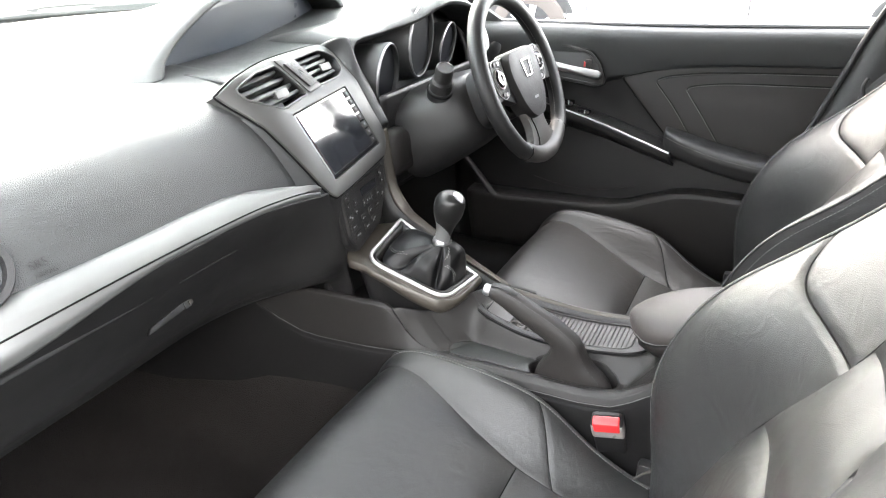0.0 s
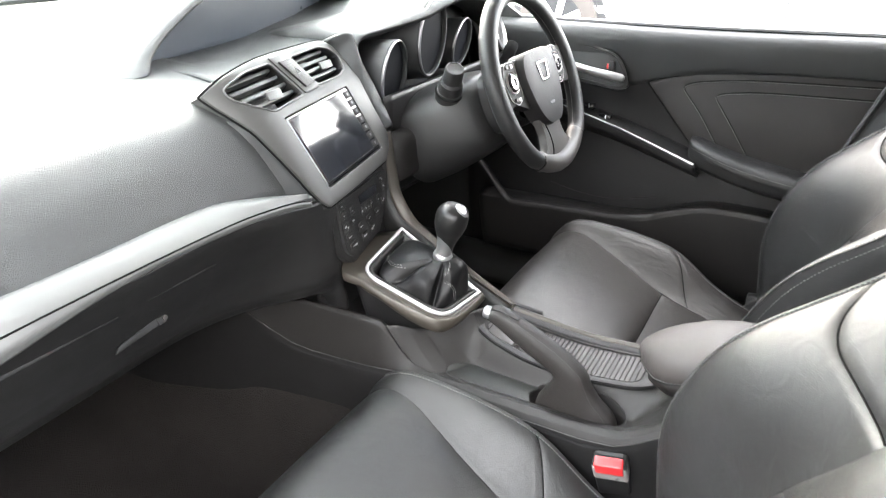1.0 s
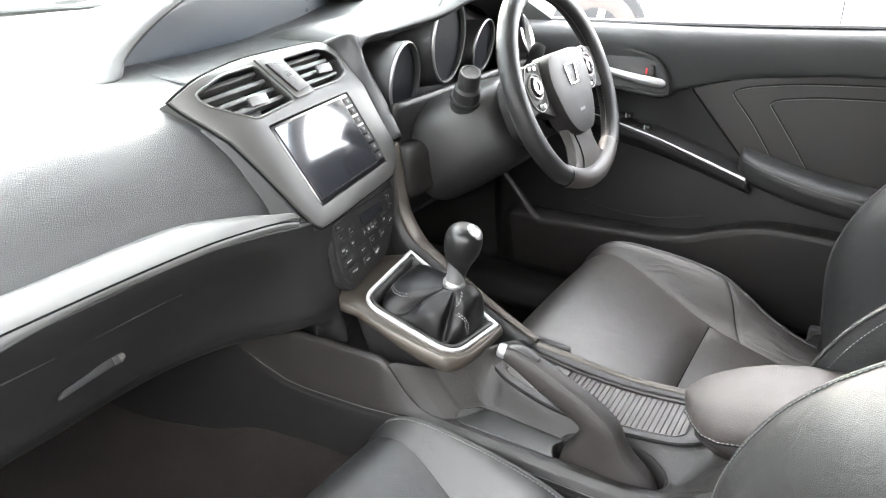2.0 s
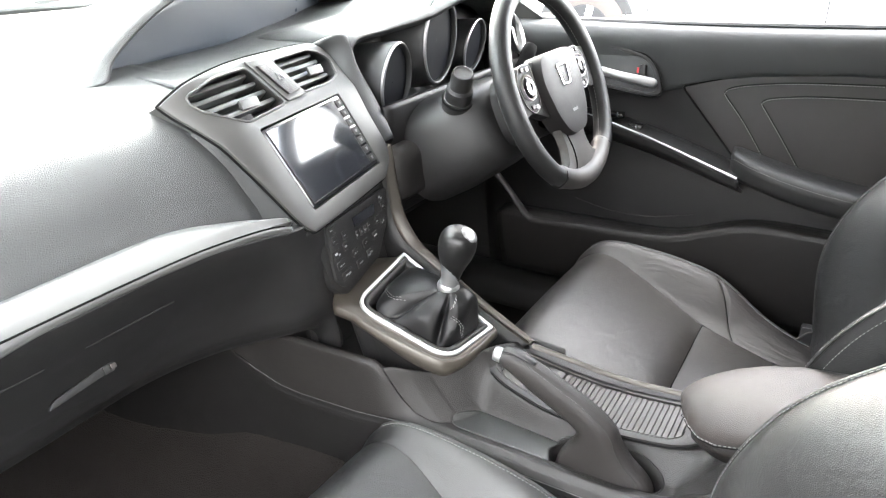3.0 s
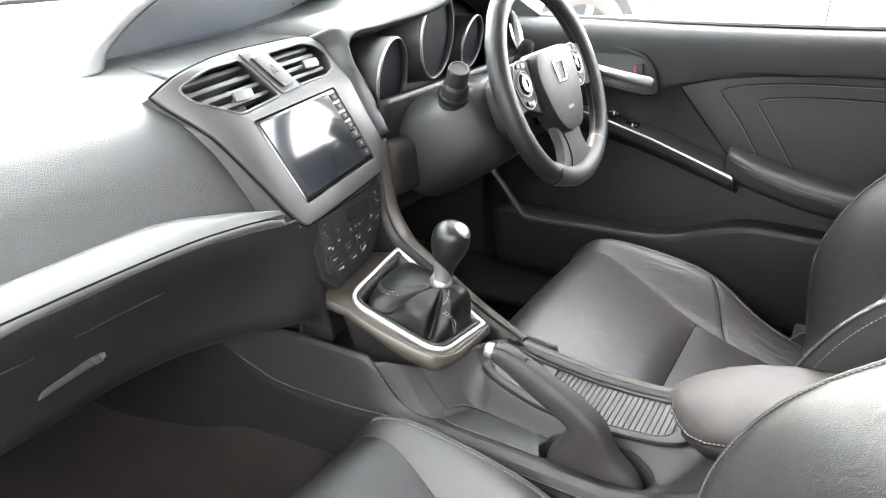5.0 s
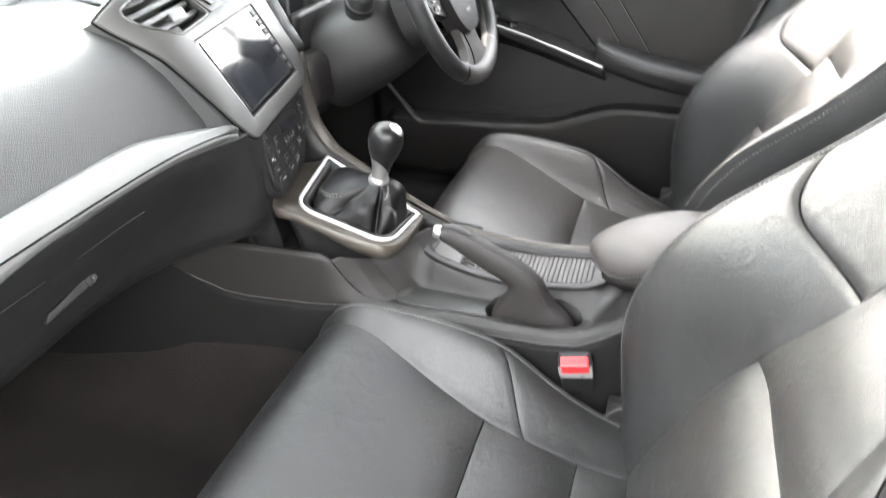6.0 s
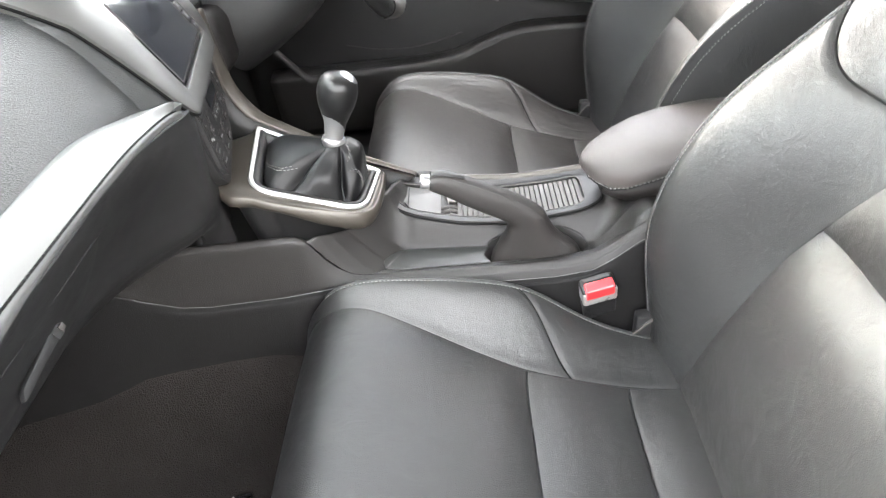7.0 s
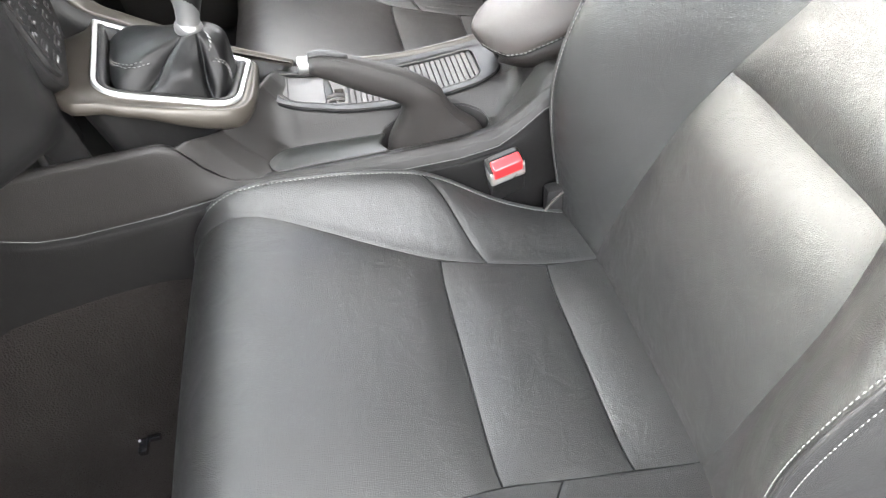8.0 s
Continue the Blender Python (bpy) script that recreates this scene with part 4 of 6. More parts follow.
    # lower driver fascia
    g = net([[(x, 0.232, 0.915 - 0.0 * x), (x, 0.235, 0.87), (x, 0.24, 0.80), (x, 0.28, 0.72), (x, 0.36, 0.64), (x, 0.5, 0.60)] for x in (0.165, 0.3, 0.5, 0.66, 0.75)], 24, 24)
    part("lower_fascia", sheet(g, 0.01), PLASTIC, inst, "dark plastic lower driver fascia")
    part("knee_pad", box(0.202, 0.262, 0.800, 0.105, 0.12, 0.098, 0.032, 5), PLASTIC_SOFT, inst, "rounded dark corner pad")
    # round outlet near the driver door
    m = basis((0.655, 0.245, 0.962), (1, 0.25, 0), (0.0, 0.3, 0.95))
    part("side_vent", lathe([(0.030, -0.01), (0.042, 0.0), (0.045, 0.006), (0.040, 0.009), (0.034, 0.004), (0.033, -0.012)], m), SATIN, inst, "round vent with a silver ring")
    part("side_fascia", sheet(net([[(0.60, 0.25, 0.88), (0.60, 0.262, 0.95), (0.60, 0.30, 1.0), (0.60, 0.42, 1.01)], [(0.70, 0.27, 0.88), (0.70, 0.275, 0.95), (0.70, 0.31, 0.99), (0.70, 0.42, 1.0)], [(0.76, 0.28, 0.88), (0.76, 0.29, 0.94), (0.76, 0.32, 0.97), (0.76, 0.42, 0.99)]], 14, 14), 0.008), PLASTIC_SOFT, inst)


build_cowls()


# ---- steering ----
def build_wheel():
    c = Vector((0.355, 0.025, 0.928))
    m = Matrix.Translation(c) @ Matrix.Rotation(radians(67.6), 4, "X")      # its z looks at the driver
    wheel = thing("steering_wheel", tuple(c), "black leather three-spoke steering wheel with silver inserts", "steering wheel")
    R = 0.164
    rim = [m @ Vector((R * math.cos(a), R * math.sin(a) * (0.96 if math.sin(a) < -0.8 else 1.0), 0.004)) for a in np.linspace(0, 2 * math.pi, 72, endpoint=False)]
    part("rim", tube(rim, 0.0165, 14, closed=True), LEATHER_SMOOTH, wheel, "black leather rim")
    low_arc = [m @ Vector((R * math.cos(a), R * math.sin(a) * (0.96 if math.sin(a) < -0.8 else 1.0), 0.004)) for a in np.linspace(radians(-127), radians(-53), 40)]
    part("rim_insert", tube(low_arc, 0.0171, 14), SPOKE, wheel, "satin grey lower rim insert")
    for a in (-0.127, -0.053):
        q = radians(1000 * a)
        u = Vector((math.cos(q), math.sin(q), 0))
        part("rim_joint", tube([m @ (u * (R + 0.0176 * math.cos(b)) + Vector((0, 0, 0.004 + 0.0176 * math.sin(b)))) for b in np.linspace(0, 2 * math.pi, 20, endpoint=False)], 0.0008, 5, closed=True), DARK_THREAD, wheel)
    inner = [m @ Vector((0.1478 * math.cos(a), 0.1478 * math.sin(a), 0.004)) for a in np.linspace(0, 2 * math.pi, 400, endpoint=False)]
    part("rim_stitching", stitches([p for p in inner], 0.003, 0.003, 0.0008), THREAD, wheel, "grey rim stitching")
    hub = rounded([(-0.060, 0.056), (0.060, 0.056), (0.076, 0.016), (0.058, -0.050), (0.030, -0.084), (-0.030, -0.084), (-0.058, -0.050), (-0.076, 0.016)], 0.022)
    part("airbag_cover", plate(hub, 0.035, m @ Matrix.Translation((0, 0, -0.012)), bevel=0.010), HUB, wheel, "soft black airbag cover")
    for s in (-1, 1):
        spoke = rounded([(s * 0.045, 0.050), (s * 0.10, 0.052), (s * 0.156, 0.045), (s * 0.160, 0.0), (s * 0.148, -0.030), (s * 0.11, -0.022), (s * 0.055, -0.045)], 0.014)
        sp = part("spoke", plate(spoke, 0.018, m @ Matrix.Translation((0, 0, -0.012)), bevel=0.004), HUB, wheel, "black spoke")
        part("button_ring", lathe([(0.017, 0.0), (0.0185, 0.003), (0.020, 0.0035), (0.021, 0.0)], m @ Matrix.Translation((s * 0.104, 0.016, 0.0075))), CLEAR_GREY, sp, "silver button ring")
        part("button_pad", lathe([(0.0, 0.004), (0.006, 0.0042), (0.007, 0.006), (0.013, 0.006), (0.0165, 0.003), (0.0165, 0.0)], m @ Matrix.Translation((s * 0.104, 0.016, 0.0072))), GLOSS, sp, "black round button")
        bez = rounded([(s * 0.076, 0.050), (s * 0.112, 0.052), (s * 0.134, 0.030), (s * 0.126, -0.012), (s * 0.104, -0.026), (s * 0.078, -0.016)], 0.010)
        part("button_bezel", plate(bez, 0.003, m @ Matrix.Translation((0, 0, 0.0045)), bevel=0.001), HUB, sp, "black button bezel")
        part("button_bezel_edge", tube([m @ Vector((*p, 0.0074)) for p in bez], 0.0009, 6, closed=True), CLEAR_GREY, sp, "thin silver bezel edge")
        for k in range(4):
            a = 0.785 + 1.571 * k
            part("button_mark", box(s * 0.104 + 0.0105 * math.cos(a), 0.016 + 0.0105 * math.sin(a), 0.0130, 0.003, 0.003, 0.0008, 0, m=m), WHITE_INK, sp)
        for dx, dy in ((0.092, 0.043), (0.108, 0.044), (0.096, -0.016), (0.108, -0.014)):
            part("small_button", box(s * dx, dy, 0.0085, 0.011, 0.007, 0.003, 0.001, 1, m=m), CLEAR_GREY if dx < 0.1 else SLAT, sp)
    low = rounded([(-0.046, -0.060), (0.046, -0.060), (0.040, -0.098), (0.050, -0.124), (0.082, -0.133), (0.108, -0.128), (0.090, -0.152), (0.040, -0.166), (-0.040, -0.166), (-0.090, -0.152), (-0.108, -0.128), (-0.082, -0.133), (-0.050, -0.124), (-0.040, -0.098)], 0.010)
    part("lower_spoke", plate(low, 0.016, m @ Matrix.Translation((0, 0, -0.008)), bevel=0.005), SPOKE, wheel, "satin grey lower spoke")
    part("spoke_groove", tube([m @ Vector((x, y, 0.0088)) for x, y in ((-0.030, -0.080), (-0.024, -0.105), (-0.028, -0.128), (-0.045, -0.146))], 0.0012, 6, 20), DARK_THREAD, wheel)
    # plain chrome emblem
    em = rounded([(-0.022, 0.019), (0.022, 0.019), (0.016, -0.018), (-0.016, -0.018)], 0.005)
    hole = rounded([(-0.017, 0.015), (0.017, 0.015), (0.011, -0.014), (-0.011, -0.014)], 0.004)
    part("emblem", plate(em, 0.003, m @ Matrix.Translation((0, 0.014, 0.0225)), holes=[hole], bevel=0.0008), CHROME, wheel, "plain chrome emblem")
    part("srs_mark", plate([(-0.010, -0.048), (0.010, -0.048), (0.010, -0.043), (-0.010, -0.043)], 0.0004, m @ Matrix.Translation((0, 0, 0.0232))), GREY_INK, wheel)
    # column shroud with stalk
    col = thing("steering_column", (0.35, 0.2, 0.85), "black plastic steering column shroud with a stalk", "steering column")
    turn = m.to_3x3()

    def hull(steps):
        out = []
        for depth, w, up, down in steps:
            p = c + turn @ Vector((0, -0.010, -depth))
            out.append([tuple(p + turn @ Vector((w * math.copysign(abs(math.cos(a)) ** 0.62, math.cos(a)), (up if math.sin(a) > 0 else down) * math.copysign(abs(math.sin(a)) ** 0.7, math.sin(a)), 0))) for a in np.linspace(0, 2 * math.pi, 48, endpoint=False)])
        return sheet(np.array(out), 0.0, wrap=True)

    part("shroud", hull([(0.082, 0.060, 0.044, 0.052), (0.083, 0.078, 0.050, 0.066), (0.087, 0.092, 0.055, 0.078), (0.097, 0.104, 0.059, 0.086), (0.125, 0.122, 0.064, 0.096), (0.16, 0.134, 0.068, 0.104), (0.20, 0.142, 0.072, 0.112), (0.25, 0.146, 0.074, 0.118)]), PLASTIC, col, "black plastic shroud")
    part("shroud_collar", hull([(0.026, 0.056, 0.048, 0.050), (0.028, 0.066, 0.054, 0.058), (0.034, 0.070, 0.056, 0.062), (0.060, 0.072, 0.056, 0.064), (0.090, 0.073, 0.056, 0.066)]), DOOR_SKIN, col, "dark collar behind the wheel")
    for dx, dy in ((-0.030, -0.062), (0.030, -0.062)):
        part("collar_screw", lathe([(0.0, 0.002), (0.004, 0.0018), (0.005, 0.0)], Matrix.Translation(c) @ turn.to_4x4() @ Matrix.Translation((dx, dy - 0.011, -0.055)) @ Matrix.Rotation(radians(90), 4, "X"), 14), SLAT, col, "small screw head")
    sx = Matrix.Translation((0.252, 0.150, 0.918)) @ Vector((-0.30, -0.35, 0.75)).to_track_quat("Z", "Y").to_matrix().to_4x4()
    stalk = part("stalk", lathe([(0.024, -0.025), (0.027, -0.004), (0.0265, 0.001), (0.0225, 0.003), (0.0215, 0.022), (0.0200, 0.0235), (0.0195, 0.026), (0.0185, 0.027), (0.0180, 0.050), (0.0172, 0.053)], sx, 32), PLASTIC, col, "black control stalk")
    part("end_cap", lathe([(0.0172, 0.0525), (0.0166, 0.0550), (0.0150, 0.0556), (0.0140, 0.0540), (0.0, 0.0536)], sx, 32), PLASTIC_SOFT, stalk, "rimmed end cap")
    part("collar", lathe([(0.0268, -0.003), (0.0275, 0.0), (0.0262, 0.0022), (0.0235, 0.0024)], sx, 32), DARK_THREAD, stalk, "dark collar")
    sx = Matrix.Translation((0.462, 0.150, 0.915)) @ Vector((0.55, -0.10, 0.55)).to_track_quat("Z", "Y").to_matrix().to_4x4()
    part("stalk", lathe([(0.026, -0.025), (0.028, 0.0), (0.020, 0.006), (0.011, 0.012), (0.010, 0.040), (0.013, 0.046), (0.0135, 0.066), (0.011, 0.072), (0.0, 0.073)], sx, 24), DARK_THREAD, col, "black control stalk")
    return wheel


build_wheel()


# ---- centre console ----
def smooth(a, b, v):
    t = np.clip((v - a) / (b - a), 0, 1)
    return t * t * (3 - 2 * t)


def corners(points, radii, n=8):
    """A closed outline whose corners are rounded each by its own radius."""
    p = np.array(points, float)
    k = len(p)
    out = []
    for i, r in enumerate(radii):
        a, b, c = p[i - 1], p[i], p[(i + 1) % k]
        ri = min(r, 0.48 * np.linalg.norm(a - b), 0.48 * np.linalg.norm(c - b))
        s, e = b + (a - b) / np.linalg.norm(a - b) * ri, b + (c - b) / np.linalg.norm(c - b) * ri
        out += [(1 - t) ** 2 * s + 2 * t * (1 - t) * b + t * t * e for t in np.linspace(0, 1, n)]
    return np.array(out)


def evened(loop, n):
    """n points at even steps round a closed outline, from its first point."""
    p = np.vstack([loop, loop[:1]])
    d = np.r_[0, np.cumsum(np.linalg.norm(np.diff(p, axis=0), axis=1))]
    s = np.linspace(0, d[-1], n, endpoint=False)
    return np.stack([np.interp(s, d, p[:, k]) for k in range(p.shape[1])], 1)


def outward(loop, d):
    """A flat outline moved outwards by d."""
    t = np.roll(loop, -1, axis=0) - np.roll(loop, 1, axis=0)
    nrm = np.stack([t[:, 1], -t[:, 0]], 1)
    nrm /= np.linalg.norm(nrm, axis=1, keepdims=True) + 1e-9
    area = np.sum(loop[:, 0] * np.roll(loop[:, 1], -1) - loop[:, 1] * np.roll(loop[:, 0], -1))
    return loop + nrm * d * (1 if area > 0 else -1)


def distance_to(loop, x, y):
    """Signed distance of points of the plan to an outline; negative inside."""
    a, b = loop, np.roll(loop, -1, axis=0)
    d = np.full(x.shape, 9.0)
    inside = np.zeros(x.shape, bool)
    for p, q in zip(a, b):
        e = q - p
        t = np.clip(((x - p[0]) * e[0] + (y - p[1]) * e[1]) / (e @ e + 1e-12), 0, 1)
        d = np.minimum(d, np.hypot(x - p[0] - t * e[0], y - p[1] - t * e[1]))
        if abs(q[1] - p[1]) > 1e-9:
            inside ^= ((p[1] > y) != (q[1] > y)) & (x < p[0] + e[0] * (y - p[1]) / (q[1] - p[1]))
    return np.where(inside, -d, d)


# rim of the console: y, x and height of its rolled edge on the passenger side
RIM = np.array([(-0.56, -0.066, 0.612), (-0.42, -0.066, 0.610), (-0.385, -0.066, 0.602), (-0.36, -0.067, 0.588), (-0.335, -0.068, 0.566), (-0.305, -0.070, 0.549), (-0.26, -0.071, 0.5425), (-0.16, -0.073, 0.5415), (-0.06, -0.0745, 0.5420), (-0.025, -0.0755, 0.5435), (-0.010, -0.0755, 0.5440), (0.002, -0.0758, 0.5445), (0.015, -0.0768, 0.5458), (0.030, -0.0785, 0.5500), (0.045, -0.0808, 0.5610), (0.060, -0.0832, 0.5780), (0.072, -0.0852, 0.5980), (0.084, -0.0870, 0.6180), (0.095, -0.0885, 0.6260), (0.12, -0.092, 0.628), (0.22, -0.098, 0.629), (0.30, -0.107, 0.631), (0.40, -0.125, 0.636), (0.70, -0.165, 0.645), (1.0, -0.195, 0.65)])
rim_x = lambda y: np.interp(y, RIM[:, 0], RIM[:, 1])
rim_z = lambda y: np.interp(y, RIM[:, 0], RIM[:, 2])
SLOT = evened(corners([(-0.061, -0.168), (-0.050, -0.150), (-0.020, -0.152), (-0.009, -0.20), (-0.009, -0.268), (-0.022, -0.300), (-0.046, -0.298), (-0.061, -0.255)], [0.02] * 8, 6), 90)
PAD = evened(corners([(-0.063, -0.018), (-0.050, -0.008), (-0.014, -0.030), (-0.021, -0.166), (-0.061, -0.168)], [0.010, 0.016, 0.020, 0.004, 0.004], 8), 120)
sag = lambda y: 0.016 * math.sin(math.pi * min(1.0, max(0.0, (-y - 0.03) / 0.30)))


def console_top(x, y, cut=True):
    """Height of the console's moulded top over the plan."""
    rim = rim_z(y)
    level = 0.5835 + 0.028 * y - 0.016 * np.sin(np.pi * np.clip((-y - 0.03) / 0.30, 0, 1)) + 0.0005
    left = np.interp(y, [-0.34, -0.30, -0.25, -0.16, -0.02, 0.05], [-0.036, -0.026, -0.014, -0.020, -0.012, -0.01])
    right = np.interp(y, [-0.34, -0.31, -0.28, -0.20, -0.12, -0.055, -0.026, 0.05], [0.014, 0.008, 0.002, -0.0035, -0.001, 0.010, 0.024, 0.03])
    f = np.clip((x - left) / (right - left), 0, 1)
    base = 0.538 + (level - 0.538) * (0.45 * f + 0.55 * f * f * (3 - 2 * f))
    # crest behind the gear surround
    cy = np.interp(x, [-0.087, -0.065, -0.041, -0.01, 0.028, 0.06, 0.125], [0.078, 0.054, 0.034, 0.006, -0.018, -0.027, -0.036])
    cz = np.interp(x, [-0.087, -0.065, -0.041, -0.01, 0.028, 0.06, 0.125], [0.624, 0.612, 0.600, 0.604, 0.6125, 0.606, 0.580])
    run = np.interp(x, [-0.087, -0.065, -0.04, 0.0, 0.03, 0.125], [0.052, 0.060, 0.056, 0.050, 0.026, 0.024])
    power = np.interp(x, [-0.085, -0.065, -0.045, 0.0], [1.7, 1.5, 1.3, 2.0])
    u = np.clip((cy - y) / run, 0, 1)
    z = base + (cz - base) * (1 - u) ** power
    z = np.where(y > cy, cz - 3.0 * (y - cy) ** 2 / 0.05, z)
    # rise towards the armrest, a bowl round the end of the slot
    back = np.interp(x, [-0.07, -0.03, 0.0, 0.03, 0.125], [-0.312, -0.306, -0.322, -0.335, -0.335])
    v = np.clip((back - y) / 0.075, 0, 1)
    z = z + (0.612 - z) * (v * v * (3 - 2 * v))
    # rolled edge on the passenger side
    e = np.clip((x - rim_x(y)) / np.interp(y, [-0.03, 0.0, 0.03, 0.05, 0.08], [0.012, 0.008, 0.005, 0.005, 0.008]), 0, 1)
    z = z + (rim - z) * (1 - e) ** 2
    if not cut:
        return z
    d = distance_to(SLOT, x, y)
    z = z - 0.050 * smooth(0.0020, -0.0035, d)
    p = distance_to(PAD, x, y)
    return z - 0.0022 * np.exp(-(p / 0.0016) ** 2) * (d > 0.003)


def build_console():
    con = thing("centre_console", (0.03, -0.05, 0.35), "dark plastic centre console with sliding tray cover and padded side", "console")
    ys = np.concatenate([np.linspace(1.0, 0.32, 14, endpoint=False), np.linspace(0.32, -0.56, 120)])
    seam = lambda y: np.interp(y, [-0.56, -0.40, -0.36, -0.33, -0.30, -0.25, -0.10, 0.0, 0.05, 0.145, 0.225, 0.265, 0.310, 0.350, 0.5, 1.0], [0.590, 0.588, 0.570, 0.547, 0.530, 0.5235, 0.524, 0.532, 0.541, 0.538, 0.5365, 0.5425, 0.562, 0.592, 0.63, 0.64])
    rows = []
    for y in ys:
        x, z, s = rim_x(y), rim_z(y), seam(y)
        s = min(s, z - 0.006)
        roll = np.array([(x + 0.018, y, z - (0.075 if y > 0.088 else 0.006)), (x + 0.010, y, z - (0.012 if y > 0.088 else 0.003)), (x + 0.006, y, z - 0.0012), (x + 0.001, y, z), (x - 0.0032, y, z - 0.0028), (x - 0.0055, y, (z - 0.008 if z - s > 0.02 else z - 0.005)), (x - 0.008, y, 0.6 * z + 0.4 * s), (x - 0.011, y, 0.25 * z + 0.75 * s), (x - 0.0125, y, s + 0.0012), (x - 0.0095, y, s)])
        # behind the gear surround the wall leans over without an edge and becomes the slope of the top
        foot, brim = np.array((x - 0.0125, y, s + 0.0012)), np.array((x, y, z))
        lean = np.array([brim + (0.012, 0, -0.014), brim + (0.006, 0, -0.005), brim + (0.002, 0, 0.0)] + [foot + (brim - foot) * t for t in (1.0, 0.92, 0.78, 0.52, 0.26, 0.03)] + [roll[-1]])
        c = smooth(-0.005, 0.012, y) * (1 - smooth(0.072, 0.088, y))
        rows.append(roll * (1 - c) + lean * c)
    part("side_wall", sheet(np.array([spline(r, 30) for r in rows]), 0.004), PLASTIC_SOFT, con, "grained dark side panel")
    low = []
    for y in ys:
        x, s = rim_x(y), min(seam(y), rim_z(y) - 0.006)
        low.append([(x - 0.0088, y, s + 0.001), (x - 0.0118, y, s - 0.0006), (x - 0.0135, y, s - 0.006), (x - 0.017, y, 0.5 * s + 0.25), (x - 0.022, y, 0.44), (x - 0.028, y, 0.36)])
    part("lower_side_panel", sheet(np.array([spline(r, 18) for r in low]), 0.004), FLOOR_TRIM, con, "plain dark lower side panel")
    edge = np.array([(rim_x(y) - 0.0126, y, min(seam(y), rim_z(y) - 0.006) + 0.0008) for y in ys if -0.40 < y < 0.352])
    part("panel_seam", tube(edge, 0.0005, 6), STRIP, con, "worn panel edge")
    # moulded top with the handbrake slot
    gx, gy = np.meshgrid(np.linspace(-0.0745, 0.124, 130), np.linspace(0.088, -0.56, 320), indexing="ij")
    gx = rim_x(gy) + 0.001 + (gx + 0.0745) / 0.1985 * (0.124 - rim_x(gy) - 0.001)
    part("moulded_top", sheet(np.stack([gx, gy, console_top(gx, gy)], 2), 0.0), PLASTIC_SOFT, con, "grained moulded top with the handbrake slot")
    zs = console_top(*outward(SLOT, 0.0035).T)
    part("slot_lip", tube(np.column_stack([outward(SLOT, 0.0016), zs - 0.0006]), 0.0016, 6, closed=True), PLASTIC, con, "rounded slot edge")
    part("slot_floor", box(-0.034, -0.225, 0.484, 0.07, 0.17, 0.01, 0.002), RUBBER, con)
    # rubber pad let into the deck
    side = lambda y, k: float(np.interp(-y, [-0.0085, -0.006, 0.0, 0.006, 0.012, 0.018, 0.026, 0.10, 0.164], ([-0.0500, -0.0555, -0.0600, -0.0612, -0.0615, -0.0612, -0.0610, -0.0600, -0.0595] if k else [-0.0480, -0.0410, -0.0330, -0.0260, -0.0200, -0.0165, -0.0152, -0.0180, -0.0215])[:9]))
    grid = []
    for y in np.concatenate([np.linspace(-0.0095, -0.048, 20), np.linspace(-0.054, -0.164, 26)]):
        end = smooth(-0.140, -0.164, y)
        ahead = y + 0.018 * smooth(-0.10, -0.05, y)
        xs = np.linspace(side(ahead, True), side(ahead, False), 16)
        dent = 0.011 * end * np.exp(-((xs + 0.040) / 0.016) ** 2)
        grid.append([(x, y + d, z + 0.0012) for x, d, z in zip(xs, dent, console_top(xs, np.full(16, y), False))])
    part("deck_pad", sheet(np.array(grid), 0.0012), RUBBER_PAD, con, "smooth rubber tray pad")
    # driver side of the body
    rows = [[(0.1235, y, z - 0.001), (0.126, y, z - 0.010), (0.129, y, z - 0.05), (0.142, y, 0.28)] for y, z in [(y, float(console_top(np.array([0.123]), np.array([y]))[0])) for y in np.linspace(0.04, -0.56, 60)]]
    part("driver_side", sheet(np.array(rows), 0.0), PLASTIC, con)
    # tray frame, ribbed sliding cover, cup recess
    fr = rounded([(0.022, -0.026), (0.055, -0.012), (0.098, -0.018), (0.100, -0.300), (0.086, -0.332), (0.020, -0.332), (0.003, -0.304), (-0.005, -0.20), (-0.003, -0.12), (0.008, -0.055)], 0.016)
    hole = rounded([(0.028, -0.038), (0.057, -0.024), (0.090, -0.028), (0.090, -0.300), (0.080, -0.306), (0.026, -0.306), (0.014, -0.294), (0.008, -0.20), (0.010, -0.12), (0.019, -0.06)], 0.008)
    T = pose(0, 0, 0.5835, 1.6)
    dip = lambda x, y: -sag(y)
    fr, hole = evened(fr, 140), evened(hole, 130)
    part("tray_frame", plate(fr, 0.007, T, holes=[hole], bevel=0.0025, bend=dip), PLASTIC, con, "raised black tray frame")
    part("tray_joint", tube([T @ Vector((*p, 0.0030 - sag(p[1]))) for p in outward(evened(fr, 120), 0.0008)], 0.0010, 6, closed=True), DARK_THREAD, con, "dark joint round the tray")
    part("tray_edge", tube([T @ Vector((*p, 0.0070 - sag(p[1]))) for p in hole], 0.0008, 6, closed=True), SLAT, con, "thin grey tray edge")
    part("tray_floor", plate(hole * 1.0, 0.003, T @ Matrix.Translation((0, 0, -0.014)), bend=dip), PLASTIC, con)
    cover = thing("tray_cover", (0.04, -0.2, 0.58), "ribbed grey sliding tray cover with a finger grip", "tray cover")
    for i in range(24):
        y = -0.130 - 0.0074 * i
        x0 = 0.010 if y > -0.285 else 0.016
        part("slat", box((x0 + 0.089) / 2, y, 0.002 - sag(y), 0.089 - x0, 0.0069, 0.005, 0.0008, 1, m=T), SLAT, cover)
